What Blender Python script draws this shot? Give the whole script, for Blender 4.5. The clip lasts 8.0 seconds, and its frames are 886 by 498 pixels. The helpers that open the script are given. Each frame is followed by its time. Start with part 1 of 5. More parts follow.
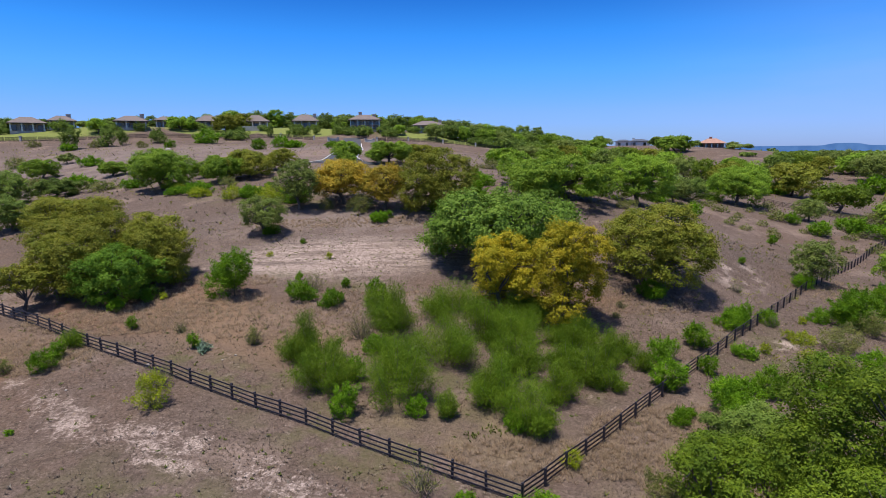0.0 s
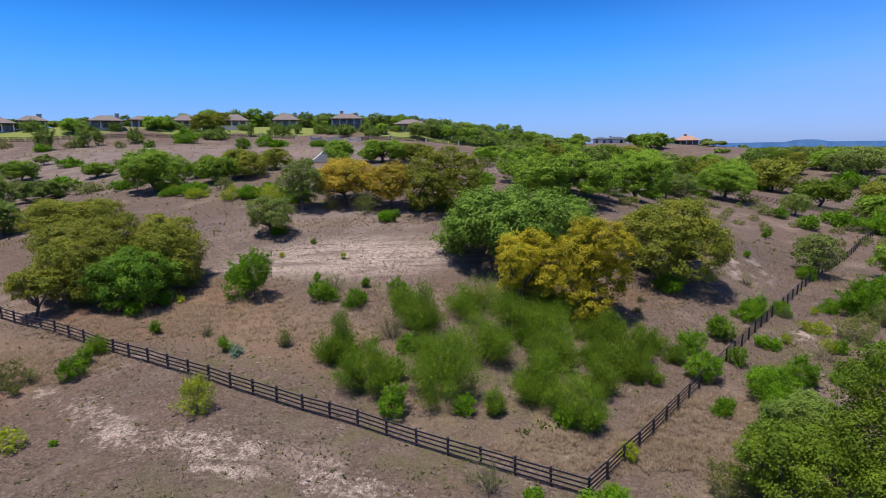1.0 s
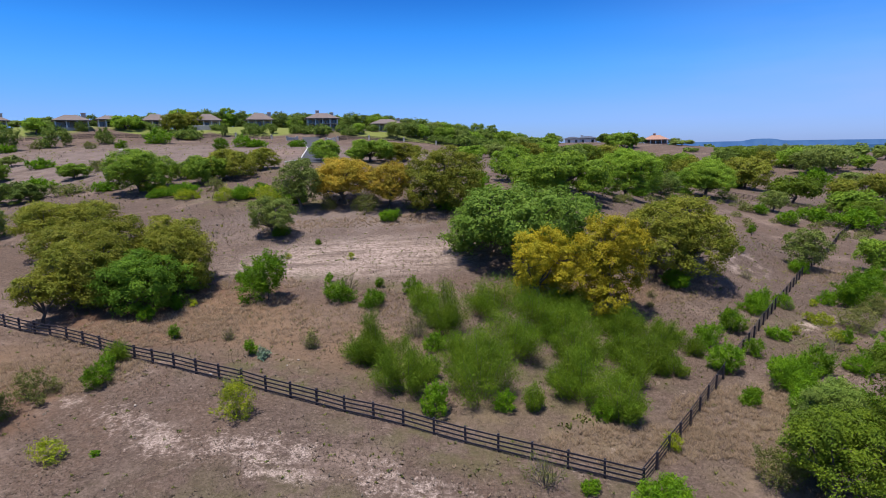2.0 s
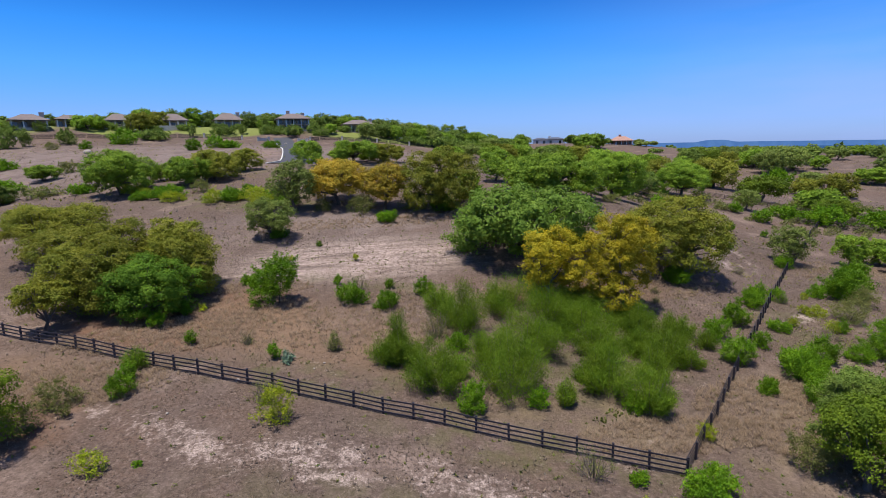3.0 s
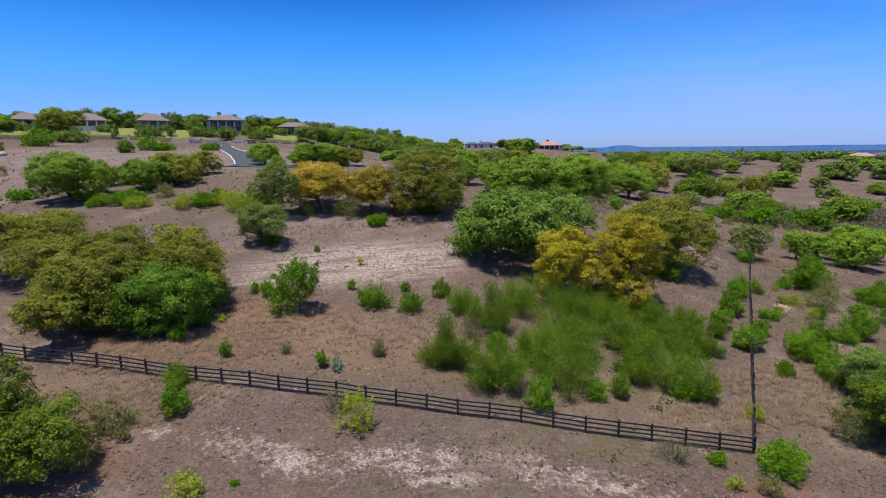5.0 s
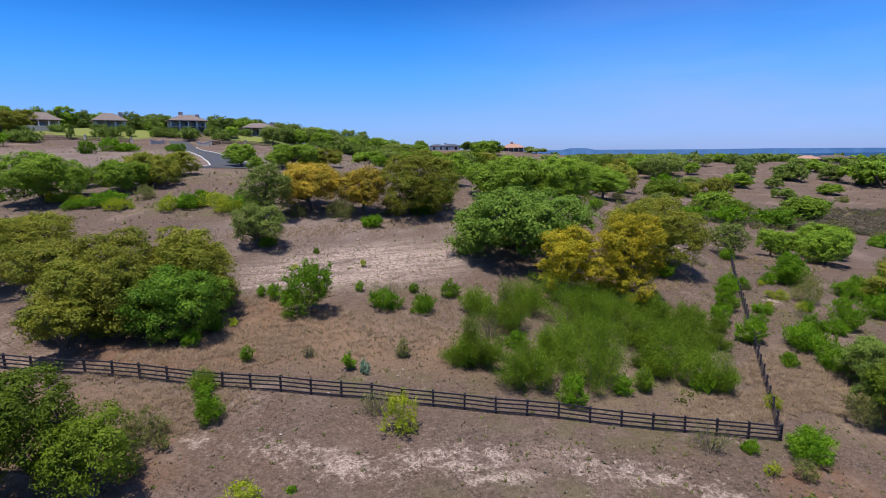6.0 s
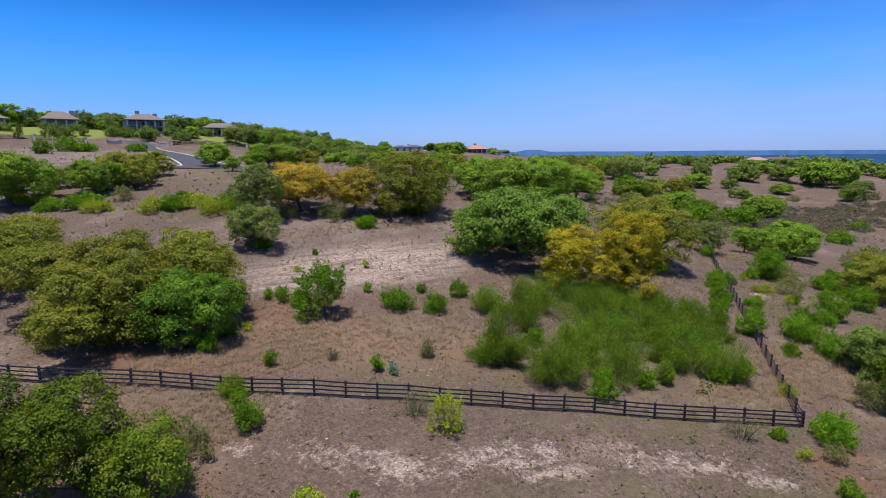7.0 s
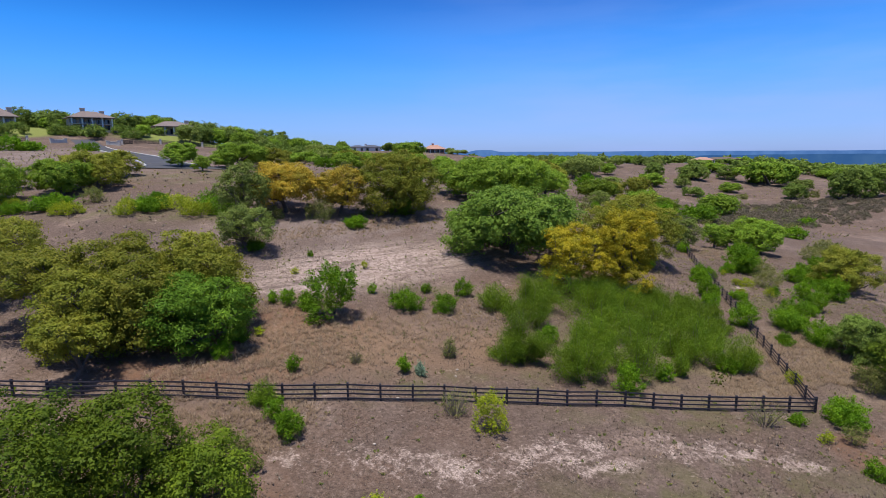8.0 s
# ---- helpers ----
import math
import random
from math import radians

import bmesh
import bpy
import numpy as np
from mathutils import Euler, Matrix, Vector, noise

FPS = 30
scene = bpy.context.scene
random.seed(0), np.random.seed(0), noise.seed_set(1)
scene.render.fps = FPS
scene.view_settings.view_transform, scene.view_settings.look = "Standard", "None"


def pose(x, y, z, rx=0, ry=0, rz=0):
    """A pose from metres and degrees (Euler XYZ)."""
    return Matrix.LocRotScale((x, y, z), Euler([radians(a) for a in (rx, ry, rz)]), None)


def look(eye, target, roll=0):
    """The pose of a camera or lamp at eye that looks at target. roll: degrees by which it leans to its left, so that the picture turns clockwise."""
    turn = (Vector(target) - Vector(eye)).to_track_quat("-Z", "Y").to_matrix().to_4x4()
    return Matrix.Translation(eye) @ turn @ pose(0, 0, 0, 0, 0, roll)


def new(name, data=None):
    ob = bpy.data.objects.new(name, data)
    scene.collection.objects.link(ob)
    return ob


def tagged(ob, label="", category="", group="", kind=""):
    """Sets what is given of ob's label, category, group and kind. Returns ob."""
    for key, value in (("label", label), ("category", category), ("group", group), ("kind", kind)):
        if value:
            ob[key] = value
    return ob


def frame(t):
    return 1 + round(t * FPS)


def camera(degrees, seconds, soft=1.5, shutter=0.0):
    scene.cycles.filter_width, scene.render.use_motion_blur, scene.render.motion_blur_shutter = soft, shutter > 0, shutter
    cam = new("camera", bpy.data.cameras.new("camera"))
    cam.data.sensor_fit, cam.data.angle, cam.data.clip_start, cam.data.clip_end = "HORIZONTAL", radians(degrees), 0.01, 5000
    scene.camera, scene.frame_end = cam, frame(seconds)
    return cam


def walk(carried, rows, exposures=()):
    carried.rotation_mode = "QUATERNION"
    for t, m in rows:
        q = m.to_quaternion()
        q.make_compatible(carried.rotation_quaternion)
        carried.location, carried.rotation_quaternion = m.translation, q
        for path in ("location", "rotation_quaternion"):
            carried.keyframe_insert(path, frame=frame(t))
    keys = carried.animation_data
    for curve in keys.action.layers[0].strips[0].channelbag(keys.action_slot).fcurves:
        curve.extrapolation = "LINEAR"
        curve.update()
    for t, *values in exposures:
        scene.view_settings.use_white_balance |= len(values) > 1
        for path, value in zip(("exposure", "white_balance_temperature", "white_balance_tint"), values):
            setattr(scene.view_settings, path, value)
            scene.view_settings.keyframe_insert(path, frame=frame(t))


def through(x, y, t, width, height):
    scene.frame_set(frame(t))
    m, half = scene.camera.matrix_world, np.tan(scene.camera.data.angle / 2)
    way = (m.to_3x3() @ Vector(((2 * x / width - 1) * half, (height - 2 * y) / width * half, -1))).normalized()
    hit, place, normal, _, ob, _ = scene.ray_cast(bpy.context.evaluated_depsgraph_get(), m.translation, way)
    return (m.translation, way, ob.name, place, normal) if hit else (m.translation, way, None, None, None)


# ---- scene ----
cam = camera(77.82, 8.0, soft=0.75)
# seconds, eye x y z, heading (left positive), pitch, roll
ROWS = [
    (0.0, -0.607, -0.375, 20.093, 0.684, -10.301, -0.538),
    (0.5, -3.416, -0.311, 20.097, -0.616, -10.395, -0.741),
    (1.0, -6.168, -0.250, 20.088, -2.066, -10.466, -0.894),
    (1.5, -8.888, -0.168, 20.086, -3.664, -10.514, -0.997),
    (3.0, -17.026, 0.410, 20.162, -9.201, -10.512, -1.050),
    (3.5, -19.757, 0.772, 20.200, -11.226, -10.467, -1.001),
    (4.0, -22.500, 1.246, 20.229, -13.303, -10.403, -0.933),
    (4.5, -25.249, 1.843, 20.239, -15.415, -10.324, -0.852),
    (6.0, -33.466, 4.488, 20.088, -21.882, -10.060, -0.607),
    (6.5, -36.163, 5.683, 19.985, -24.106, -9.988, -0.544),
    (7.0, -38.822, 7.047, 19.878, -26.412, -9.941, -0.496),
    (7.5, -41.435, 8.585, 19.799, -28.852, -9.930, -0.462),
    (8.0, -43.994, 10.301, 19.791, -31.501, -9.971, -0.441),
]


def flown(x, y, z, heading, pitch, roll):
    h, p = radians(heading), radians(pitch)
    ahead = Vector((-math.sin(h) * math.cos(p), math.cos(h) * math.cos(p), math.sin(p)))
    return look((x, y, z), Vector((x, y, z)) + ahead, roll)


walk(cam, [(t, flown(*row)) for t, *row in ROWS])

# ---- world, sun, exposure ----
SUN_FROM = Vector((-0.19, -0.13, 0.97)).normalized()
world = bpy.data.worlds.new("sky")
scene.world = world
world.use_nodes = True
wn = world.node_tree
wn.nodes.clear()
w_out = wn.nodes.new("ShaderNodeOutputWorld")
w_bg = wn.nodes.new("ShaderNodeBackground")
w_bg.inputs["Strength"].default_value = 0.14
w_sky = wn.nodes.new("ShaderNodeTexSky")
w_sky.sky_type = "NISHITA"
w_sky.sun_disc = False
w_sky.sun_elevation = math.asin(SUN_FROM.z)
w_sky.sun_rotation = math.atan2(SUN_FROM.x, SUN_FROM.y)
w_sky.altitude = 300
w_sky.air_density, w_sky.dust_density, w_sky.ozone_density = 1.0, 0.4, 3.0
w_tc = wn.nodes.new("ShaderNodeTexCoord")
w_sep = wn.nodes.new("ShaderNodeSeparateXYZ")
wn.links.new(w_tc.outputs["Generated"], w_sep.inputs[0])
# deep blue low sky, paler towards the sun overhead
w_deep = wn.nodes.new("ShaderNodeValToRGB")
SKY_TONES = ((0.0, (0.25, 0.37, 0.80)), (0.064, (0.25, 0.40, 0.83)), (0.13, (0.17, 0.45, 0.86)), (0.19, (0.10, 0.42, 0.86)), (0.25, (0.06, 0.30, 0.70)), (0.6, (0.60, 0.68, 0.90)))
while len(w_deep.color_ramp.elements) < len(SKY_TONES):
    w_deep.color_ramp.elements.new(0.5)
for el, (at, tone) in zip(w_deep.color_ramp.elements, SKY_TONES):
    el.position, el.color = at, (*tone, 1)
wn.links.new(w_sep.outputs[2], w_deep.inputs[0])
w_tint = wn.nodes.new("ShaderNodeMix")
w_tint.data_type, w_tint.blend_type = "RGBA", "MULTIPLY"
w_tint.inputs[0].default_value = 1.0
wn.links.new(w_sky.outputs[0], w_tint.inputs[6])
wn.links.new(w_deep.outputs[0], w_tint.inputs[7])


def w_span(value, lo, hi, out0, out1):
    n = wn.nodes.new("ShaderNodeMapRange")
    n.interpolation_type = "SMOOTHSTEP"
    wn.links.new(value, n.inputs["Value"])
    for key, v in zip(("From Min", "From Max", "To Min", "To Max"), (lo, hi, out0, out1)):
        n.inputs[key].default_value = v
    return n.outputs[0]


def w_times(a, b):
    n = wn.nodes.new("ShaderNodeMath")
    n.operation = "MULTIPLY"
    wn.links.new(a, n.inputs[0])
    wn.links.new(b, n.inputs[1])
    return n.outputs[0]


# a veil of haze and thin high cloud over the eastern sky
w_map = wn.nodes.new("ShaderNodeMapping")
w_map.inputs["Scale"].default_value = (1.5, 1.5, 8.0)
w_noise = wn.nodes.new("ShaderNodeTexNoise")
w_noise.inputs["Scale"].default_value = 2.0
w_noise.inputs["Detail"].default_value = 7.0
wn.links.new(w_tc.outputs["Generated"], w_map.inputs["Vector"])
wn.links.new(w_map.outputs[0], w_noise.inputs["Vector"])
east = w_span(w_sep.outputs[0], 0.22, 0.78, 0.0, 1.0)
veil = w_times(w_times(east, w_span(w_sep.outputs[2], 0.05, 0.19, 0.42, 0.16)), w_span(w_noise.outputs[0], 0.30, 0.68, 0.35, 1.15))
w_mix = wn.nodes.new("ShaderNodeMix")
w_mix.data_type = "RGBA"
wn.links.new(veil, w_mix.inputs["Factor"])
wn.links.new(w_tint.outputs[2], w_mix.inputs[6])
w_mix.inputs[7].default_value = (1.9, 2.55, 5.0, 1)
wn.links.new(w_mix.outputs[2], w_bg.inputs["Color"])
wn.links.new(w_bg.outputs[0], w_out.inputs["Surface"])

sun = new("sun", bpy.data.lights.new("sun", "SUN"))
sun.data.energy, sun.data.angle, sun.data.color = 4.5, radians(0.55), (1.0, 0.95, 0.87)
sun.matrix_basis = look(SUN_FROM * 300, (0, 0, 0))
scene.view_settings.exposure = 0.58

# ---- the lie of the land ----
HILL_X, HILL_Y = (-280, -200, -120, -40, 40, 120, 200, 280, 360), (10, 90, 170, 250, 330, 410)
HILLS = (0.4, 3.04, 3.53, -2.57, -4.07, -4.53, -3.41, -2.64, -5.89, -0.52, -5.08, -6.11, 7.71, 6.67, -0.7, 3.21, 9.23, 2.66, 5.45, 1.76, 6.73, 7.05, 2.94, -2.83, -6.98, -4.4, -3.4, 12.6, 6.24, 7.74, 0.84, 3.13, 6.25, 12.45, 3.41, 13.97, 9.32, 7.24, -3.28, 10.97, 8.38, -17.03, 4.59, -4.01, -2.13, 4.4, 12.57, 10.09, 9.74, 5.99, 16.56, 14.04, -1.47, 14.18)
KNOLL_X, KNOLL_Y = (-45, -20, 5, 30, 55), (30, 52, 74, 96)
KNOLLS = (-0.41, 1.38, -1.14, 2.27, 0.6, -0.08, -0.72, -1.3, -1.59, -1.12, -1.56, -0.12, -0.47, 0.63, 1.16, 0.5, -0.36, -0.39, 3.82, -4.72)
SHELF_X, SHELF_Y = (-192, -166, -140, -115, -90, -65, -40, -12), (260, 272, 290, 303, 311, 312, 311, 321)
SHELVES = (1.31, 3.87, 4.16, 2.27, 4.73, 1.89, 2.84, 2.77)


def land(x, y):
    """Height of the ground: broad hills, small knolls near the fence, a valley beyond and ridges on the skyline."""
    x, y = np.asarray(x, float), np.asarray(y, float)
    z = np.full(x.shape, -4.0)
    for n, w in enumerate(HILLS):
        z = z + w * np.exp(-((x - HILL_X[n % 9]) ** 2 + (y - HILL_Y[n // 9]) ** 2) / 11250.0)
    for n, w in enumerate(KNOLLS):
        z = z + w * np.exp(-((x - KNOLL_X[n % 5]) ** 2 + (y - KNOLL_Y[n // 5]) ** 2) / 800.0)
    for n, w in enumerate(SHELVES):
        z = z + w * np.exp(-((x - SHELF_X[n]) ** 2 + (y - SHELF_Y[n]) ** 2) / 800.0)
    z = z + 0.09 * np.sin(x * 0.43 + np.sin(y * 0.21) * 2) * np.sin(y * 0.47 + np.sin(x * 0.17) * 2)
    # the hollow that the climbing fence crosses
    u, v = (x - 40.5 + y - 67.0) * 0.7071, (y - 67.0 - x + 40.5) * 0.7071
    z = z - 1.5 * np.exp(-((u / 16.0) ** 2) - (v / 6.0) ** 2)
    r = np.hypot(x, y - 150)
    fall = np.clip((r - 520) / 900, 0, 1)
    z = z - 48 * fall * fall * (3 - 2 * fall)
    return z


def land_z(x, y):
    return float(land(np.array([x]), np.array([y]))[0])


# ---- materials ----
def mat(name, rough=0.8, metal=0.0):
    m = bpy.data.materials.new(name)
    m.use_nodes = True
    nt = m.node_tree
    b = nt.nodes["Principled BSDF"]
    b.inputs["Roughness"].default_value, b.inputs["Metallic"].default_value = rough, metal
    b.inputs["Specular IOR Level"].default_value = 0.3
    return m, nt, b


def node(nt, kind, **values):
    n = nt.nodes.new(kind)
    for key, value in values.items():
        n.inputs[key.replace("_", " ")].default_value = value
    return n


def noise_tex(nt, vec, scale, detail=5.0, rough=0.6):
    n = node(nt, "ShaderNodeTexNoise", Scale=scale, Detail=detail, Roughness=rough)
    nt.links.new(vec, n.inputs["Vector"])
    return n.outputs[0]


def span(nt, value, lo, hi, out0=0.0, out1=1.0):
    n = nt.nodes.new("ShaderNodeMapRange")
    n.interpolation_type = "SMOOTHSTEP"
    nt.links.new(value, n.inputs["Value"])
    for key, v in zip(("From Min", "From Max", "To Min", "To Max"), (lo, hi, out0, out1)):
        n.inputs[key].default_value = v
    return n.outputs[0]


def mix(nt, fac, a, b):
    n = nt.nodes.new("ShaderNodeMix")
    n.data_type = "RGBA"
    for value, key in ((fac, 0), (a, 6), (b, 7)):
        if isinstance(value, (tuple, float, int)):
            n.inputs[key].default_value = (*value, 1) if isinstance(value, tuple) else value
        else:
            nt.links.new(value, n.inputs[key])
    return n.outputs[2]


def sums(nt, op, a, b):
    n = nt.nodes.new("ShaderNodeMath")
    n.operation, n.use_clamp = op, op in ("ADD", "MAXIMUM")
    for k, v in enumerate((a, b)):
        if isinstance(v, (int, float)):
            n.inputs[k].default_value = v
        else:
            nt.links.new(v, n.inputs[k])
    return n.outputs[0]


def bump(nt, b, height, strength, distance):
    n = node(nt, "ShaderNodeBump", Strength=strength, Distance=distance)
    nt.links.new(height, n.inputs["Height"])
    nt.links.new(n.outputs[0], b.inputs["Normal"])


def plain(name, colour, other=None, rough=0.8, metal=0.0, scale=1.5, relief=0.3, depth=0.02):
    """A surface of two close tones at two scales, with fine relief."""
    m, nt, b = mat(name, rough, metal)
    tc = nt.nodes.new("ShaderNodeTexCoord").outputs["Object"]
    other = other or tuple(0.7 * c for c in colour)
    big = span(nt, noise_tex(nt, tc, scale), 0.3, 0.7)
    fine = noise_tex(nt, tc, scale * 9, 4.0)
    c = mix(nt, big, colour, other)
    c = mix(nt, sums(nt, "MULTIPLY", fine, 0.5), c, tuple(0.6 * v for v in colour))
    nt.links.new(c, b.inputs["Base Color"])
    bump(nt, b, fine, relief, depth)
    return m


def leaf(name, a, b2, c3, shine=0.6, through=0.38):
    """Foliage: each leaf its own tone, clumps leaning one way or another, some light passing through."""
    m, nt, b = mat(name, shine)
    b.inputs["Specular IOR Level"].default_value = 0.12
    tc = nt.nodes.new("ShaderNodeTexCoord").outputs["Object"]
    geo = nt.nodes.new("ShaderNodeNewGeometry")
    island = geo.outputs["Random Per Island"]
    clump = span(nt, noise_tex(nt, tc, 0.55, 3.0), 0.35, 0.65)
    col = mix(nt, island, a, b2)
    col = mix(nt, sums(nt, "MULTIPLY", clump, 0.75), col, c3)
    info = nt.nodes.new("ShaderNodeObjectInfo").outputs["Random"]
    hsv = nt.nodes.new("ShaderNodeHueSaturation")
    nt.links.new(span(nt, info, 0, 1, 0.85, 1.18), hsv.inputs["Value"])
    nt.links.new(col, hsv.inputs["Color"])
    nt.links.new(hsv.outputs[0], b.inputs["Base Color"])
    tr = nt.nodes.new("ShaderNodeBsdfTranslucent")
    nt.links.new(hsv.outputs[0], tr.inputs["Color"])
    ms = node(nt, "ShaderNodeMixShader", Fac=through)
    nt.links.new(b.outputs[0], ms.inputs[1])
    nt.links.new(tr.outputs[0], ms.inputs[2])
    nt.links.new(ms.outputs[0], nt.nodes["Material Output"].inputs["Surface"])
    return m


LEAF_GREEN = leaf("leaf_green", (0.14, 0.245, 0.018), (0.285, 0.39, 0.034), (0.115, 0.2, 0.018))
LEAF_DEEP = leaf("leaf_deep", (0.078, 0.165, 0.012), (0.165, 0.262, 0.020), (0.062, 0.130, 0.010))
LEAF_BLUEGREEN = leaf("leaf_bluegreen", (0.135, 0.225, 0.028), (0.225, 0.32, 0.046), (0.105, 0.19, 0.02))
LEAF_OLIVE = leaf("leaf_olive", (0.178, 0.186, 0.018), (0.264, 0.253, 0.031), (0.125, 0.158, 0.015))
LEAF_DARK = leaf("leaf_dark", (0.121, 0.185, 0.029), (0.207, 0.264, 0.048), (0.099, 0.155, 0.024))
LEAF_GREY = leaf("leaf_grey", (0.155, 0.2, 0.04), (0.235, 0.275, 0.062), (0.115, 0.165, 0.028))
LEAF_YELLOW = leaf("leaf_yellow", (0.482, 0.364, 0.017), (0.37, 0.314, 0.018), (0.28, 0.269, 0.018))
LEAF_ORANGE = leaf("leaf_orange", (0.461, 0.291, 0.028), (0.346, 0.267, 0.028), (0.256, 0.229, 0.028))
LEAF_BRIGHT = leaf("leaf_bright", (0.082, 0.19, 0.006), (0.19, 0.315, 0.01), (0.062, 0.145, 0.006))
LEAF_LIME = leaf("leaf_lime", (0.23, 0.29, 0.012), (0.4, 0.43, 0.02), (0.16, 0.215, 0.018))
LEAF_DULL = leaf("leaf_dull", (0.157, 0.168, 0.042), (0.205, 0.192, 0.059), (0.102, 0.138, 0.03))
LEAF_FEATHER = leaf("leaf_feather", (0.103, 0.182, 0.011), (0.197, 0.266, 0.02), (0.073, 0.142, 0.008), 0.6, 0.45)
LEAF_AGAVE = leaf("leaf_agave", (0.200, 0.288, 0.188), (0.250, 0.325, 0.213), (0.163, 0.250, 0.150))
STRAW = leaf("straw_blades", (0.37, 0.281, 0.189), (0.238, 0.171, 0.114), (0.308, 0.225, 0.153), 0.8, 0.5)
THATCH = leaf("grey_thatch", (0.240, 0.186, 0.145), (0.120, 0.092, 0.070), (0.190, 0.142, 0.100), 0.85, 0.4)
LEAF_YELLOWGREEN = leaf("leaf_yellowgreen", (0.092, 0.144, 0.008), (0.174, 0.232, 0.016), (0.07, 0.116, 0.01))
LEAF_BRUSH = leaf("leaf_brush", (0.15, 0.12, 0.085), (0.11, 0.09, 0.066), (0.1, 0.095, 0.052))
TWIGS = leaf("grey_twigs", (0.200, 0.165, 0.130), (0.150, 0.125, 0.100), (0.120, 0.105, 0.085), 0.9, 0.05)
BARK = plain("bark", (0.115, 0.095, 0.080), (0.070, 0.058, 0.050), 0.9, 0, 3.0, 0.8, 0.05)
FENCE_WOOD = plain("black_fence_board", (0.020, 0.018, 0.027), (0.034, 0.029, 0.038), 0.55, 0, 2.0, 0.4, 0.01)
FENCE_BROWN = plain("weathered_fence_board", (0.120, 0.085, 0.065), (0.080, 0.060, 0.050), 0.8, 0, 2.0, 0.4, 0.01)
IRON = plain("black_iron", (0.010, 0.011, 0.012), (0.018, 0.018, 0.020), 0.8, 0.0, 2.0, 0.2, 0.01)
LIMESTONE = plain("limestone", (0.560, 0.500, 0.420), (0.440, 0.380, 0.310), 0.85, 0, 1.2, 0.6, 0.03)
STUCCO = plain("stucco", (0.520, 0.440, 0.360), (0.440, 0.370, 0.300), 0.85, 0, 0.8, 0.3, 0.01)
WHITE = plain("white_render", (0.780, 0.770, 0.740), (0.700, 0.690, 0.660), 0.8, 0, 0.8, 0.3, 0.01)
TERRACOTTA = plain("terracotta", (0.480, 0.250, 0.160), (0.380, 0.190, 0.130), 0.8, 0, 0.8, 0.5, 0.03)
ROOF = plain("brown_roof_tile", (0.180, 0.140, 0.125), (0.135, 0.105, 0.095), 0.8, 0, 1.0, 0.8, 0.05)
ROOF_DARK = plain("dark_roof_metal", (0.130, 0.135, 0.150), (0.070, 0.072, 0.080), 0.45, 0.3, 1.0, 0.2, 0.02)
ROOF_RED = plain("red_roof_tile", (0.370, 0.215, 0.160), (0.290, 0.160, 0.120), 0.8, 0, 1.0, 0.8, 0.05)
ASPHALT = plain("asphalt", (0.060, 0.060, 0.066), (0.045, 0.045, 0.050), 0.85, 0, 0.25, 0.4, 0.01)
KERB = plain("concrete_kerb", (0.560, 0.540, 0.500), (0.460, 0.440, 0.410), 0.85, 0, 1.0, 0.3, 0.01)
ROCK = plain("pale_rock", (0.360, 0.310, 0.260), (0.270, 0.225, 0.190), 0.9, 0, 2.0, 0.7, 0.05)

glass_m, glass_nt, GLASS_B = mat("window_glass", 0.06)
GLASS_B.inputs["Base Color"].default_value = (0.02, 0.025, 0.03, 1)
GLASS_B.inputs["Specular IOR Level"].default_value = 0.8
GLASS = glass_m


def ellipse(nt, vec, cx, cy, rx, ry, turn=0.0, soft=0.45):
    """1 inside an oval patch of ground, falling to 0 at its rim."""
    n = nt.nodes.new("ShaderNodeMapping")
    n.vector_type = "TEXTURE"
    n.inputs["Location"].default_value = (cx, cy, 0)
    n.inputs["Rotation"].default_value = (0, 0, radians(turn))
    n.inputs["Scale"].default_value = (rx, ry, 1e5)
    nt.links.new(vec, n.inputs["Vector"])
    ln = nt.nodes.new("ShaderNodeVectorMath")
    ln.operation = "LENGTH"
    nt.links.new(n.outputs[0], ln.inputs[0])
    return span(nt, ln.outputs["Value"], soft, 1.0, 1.0, 0.0)


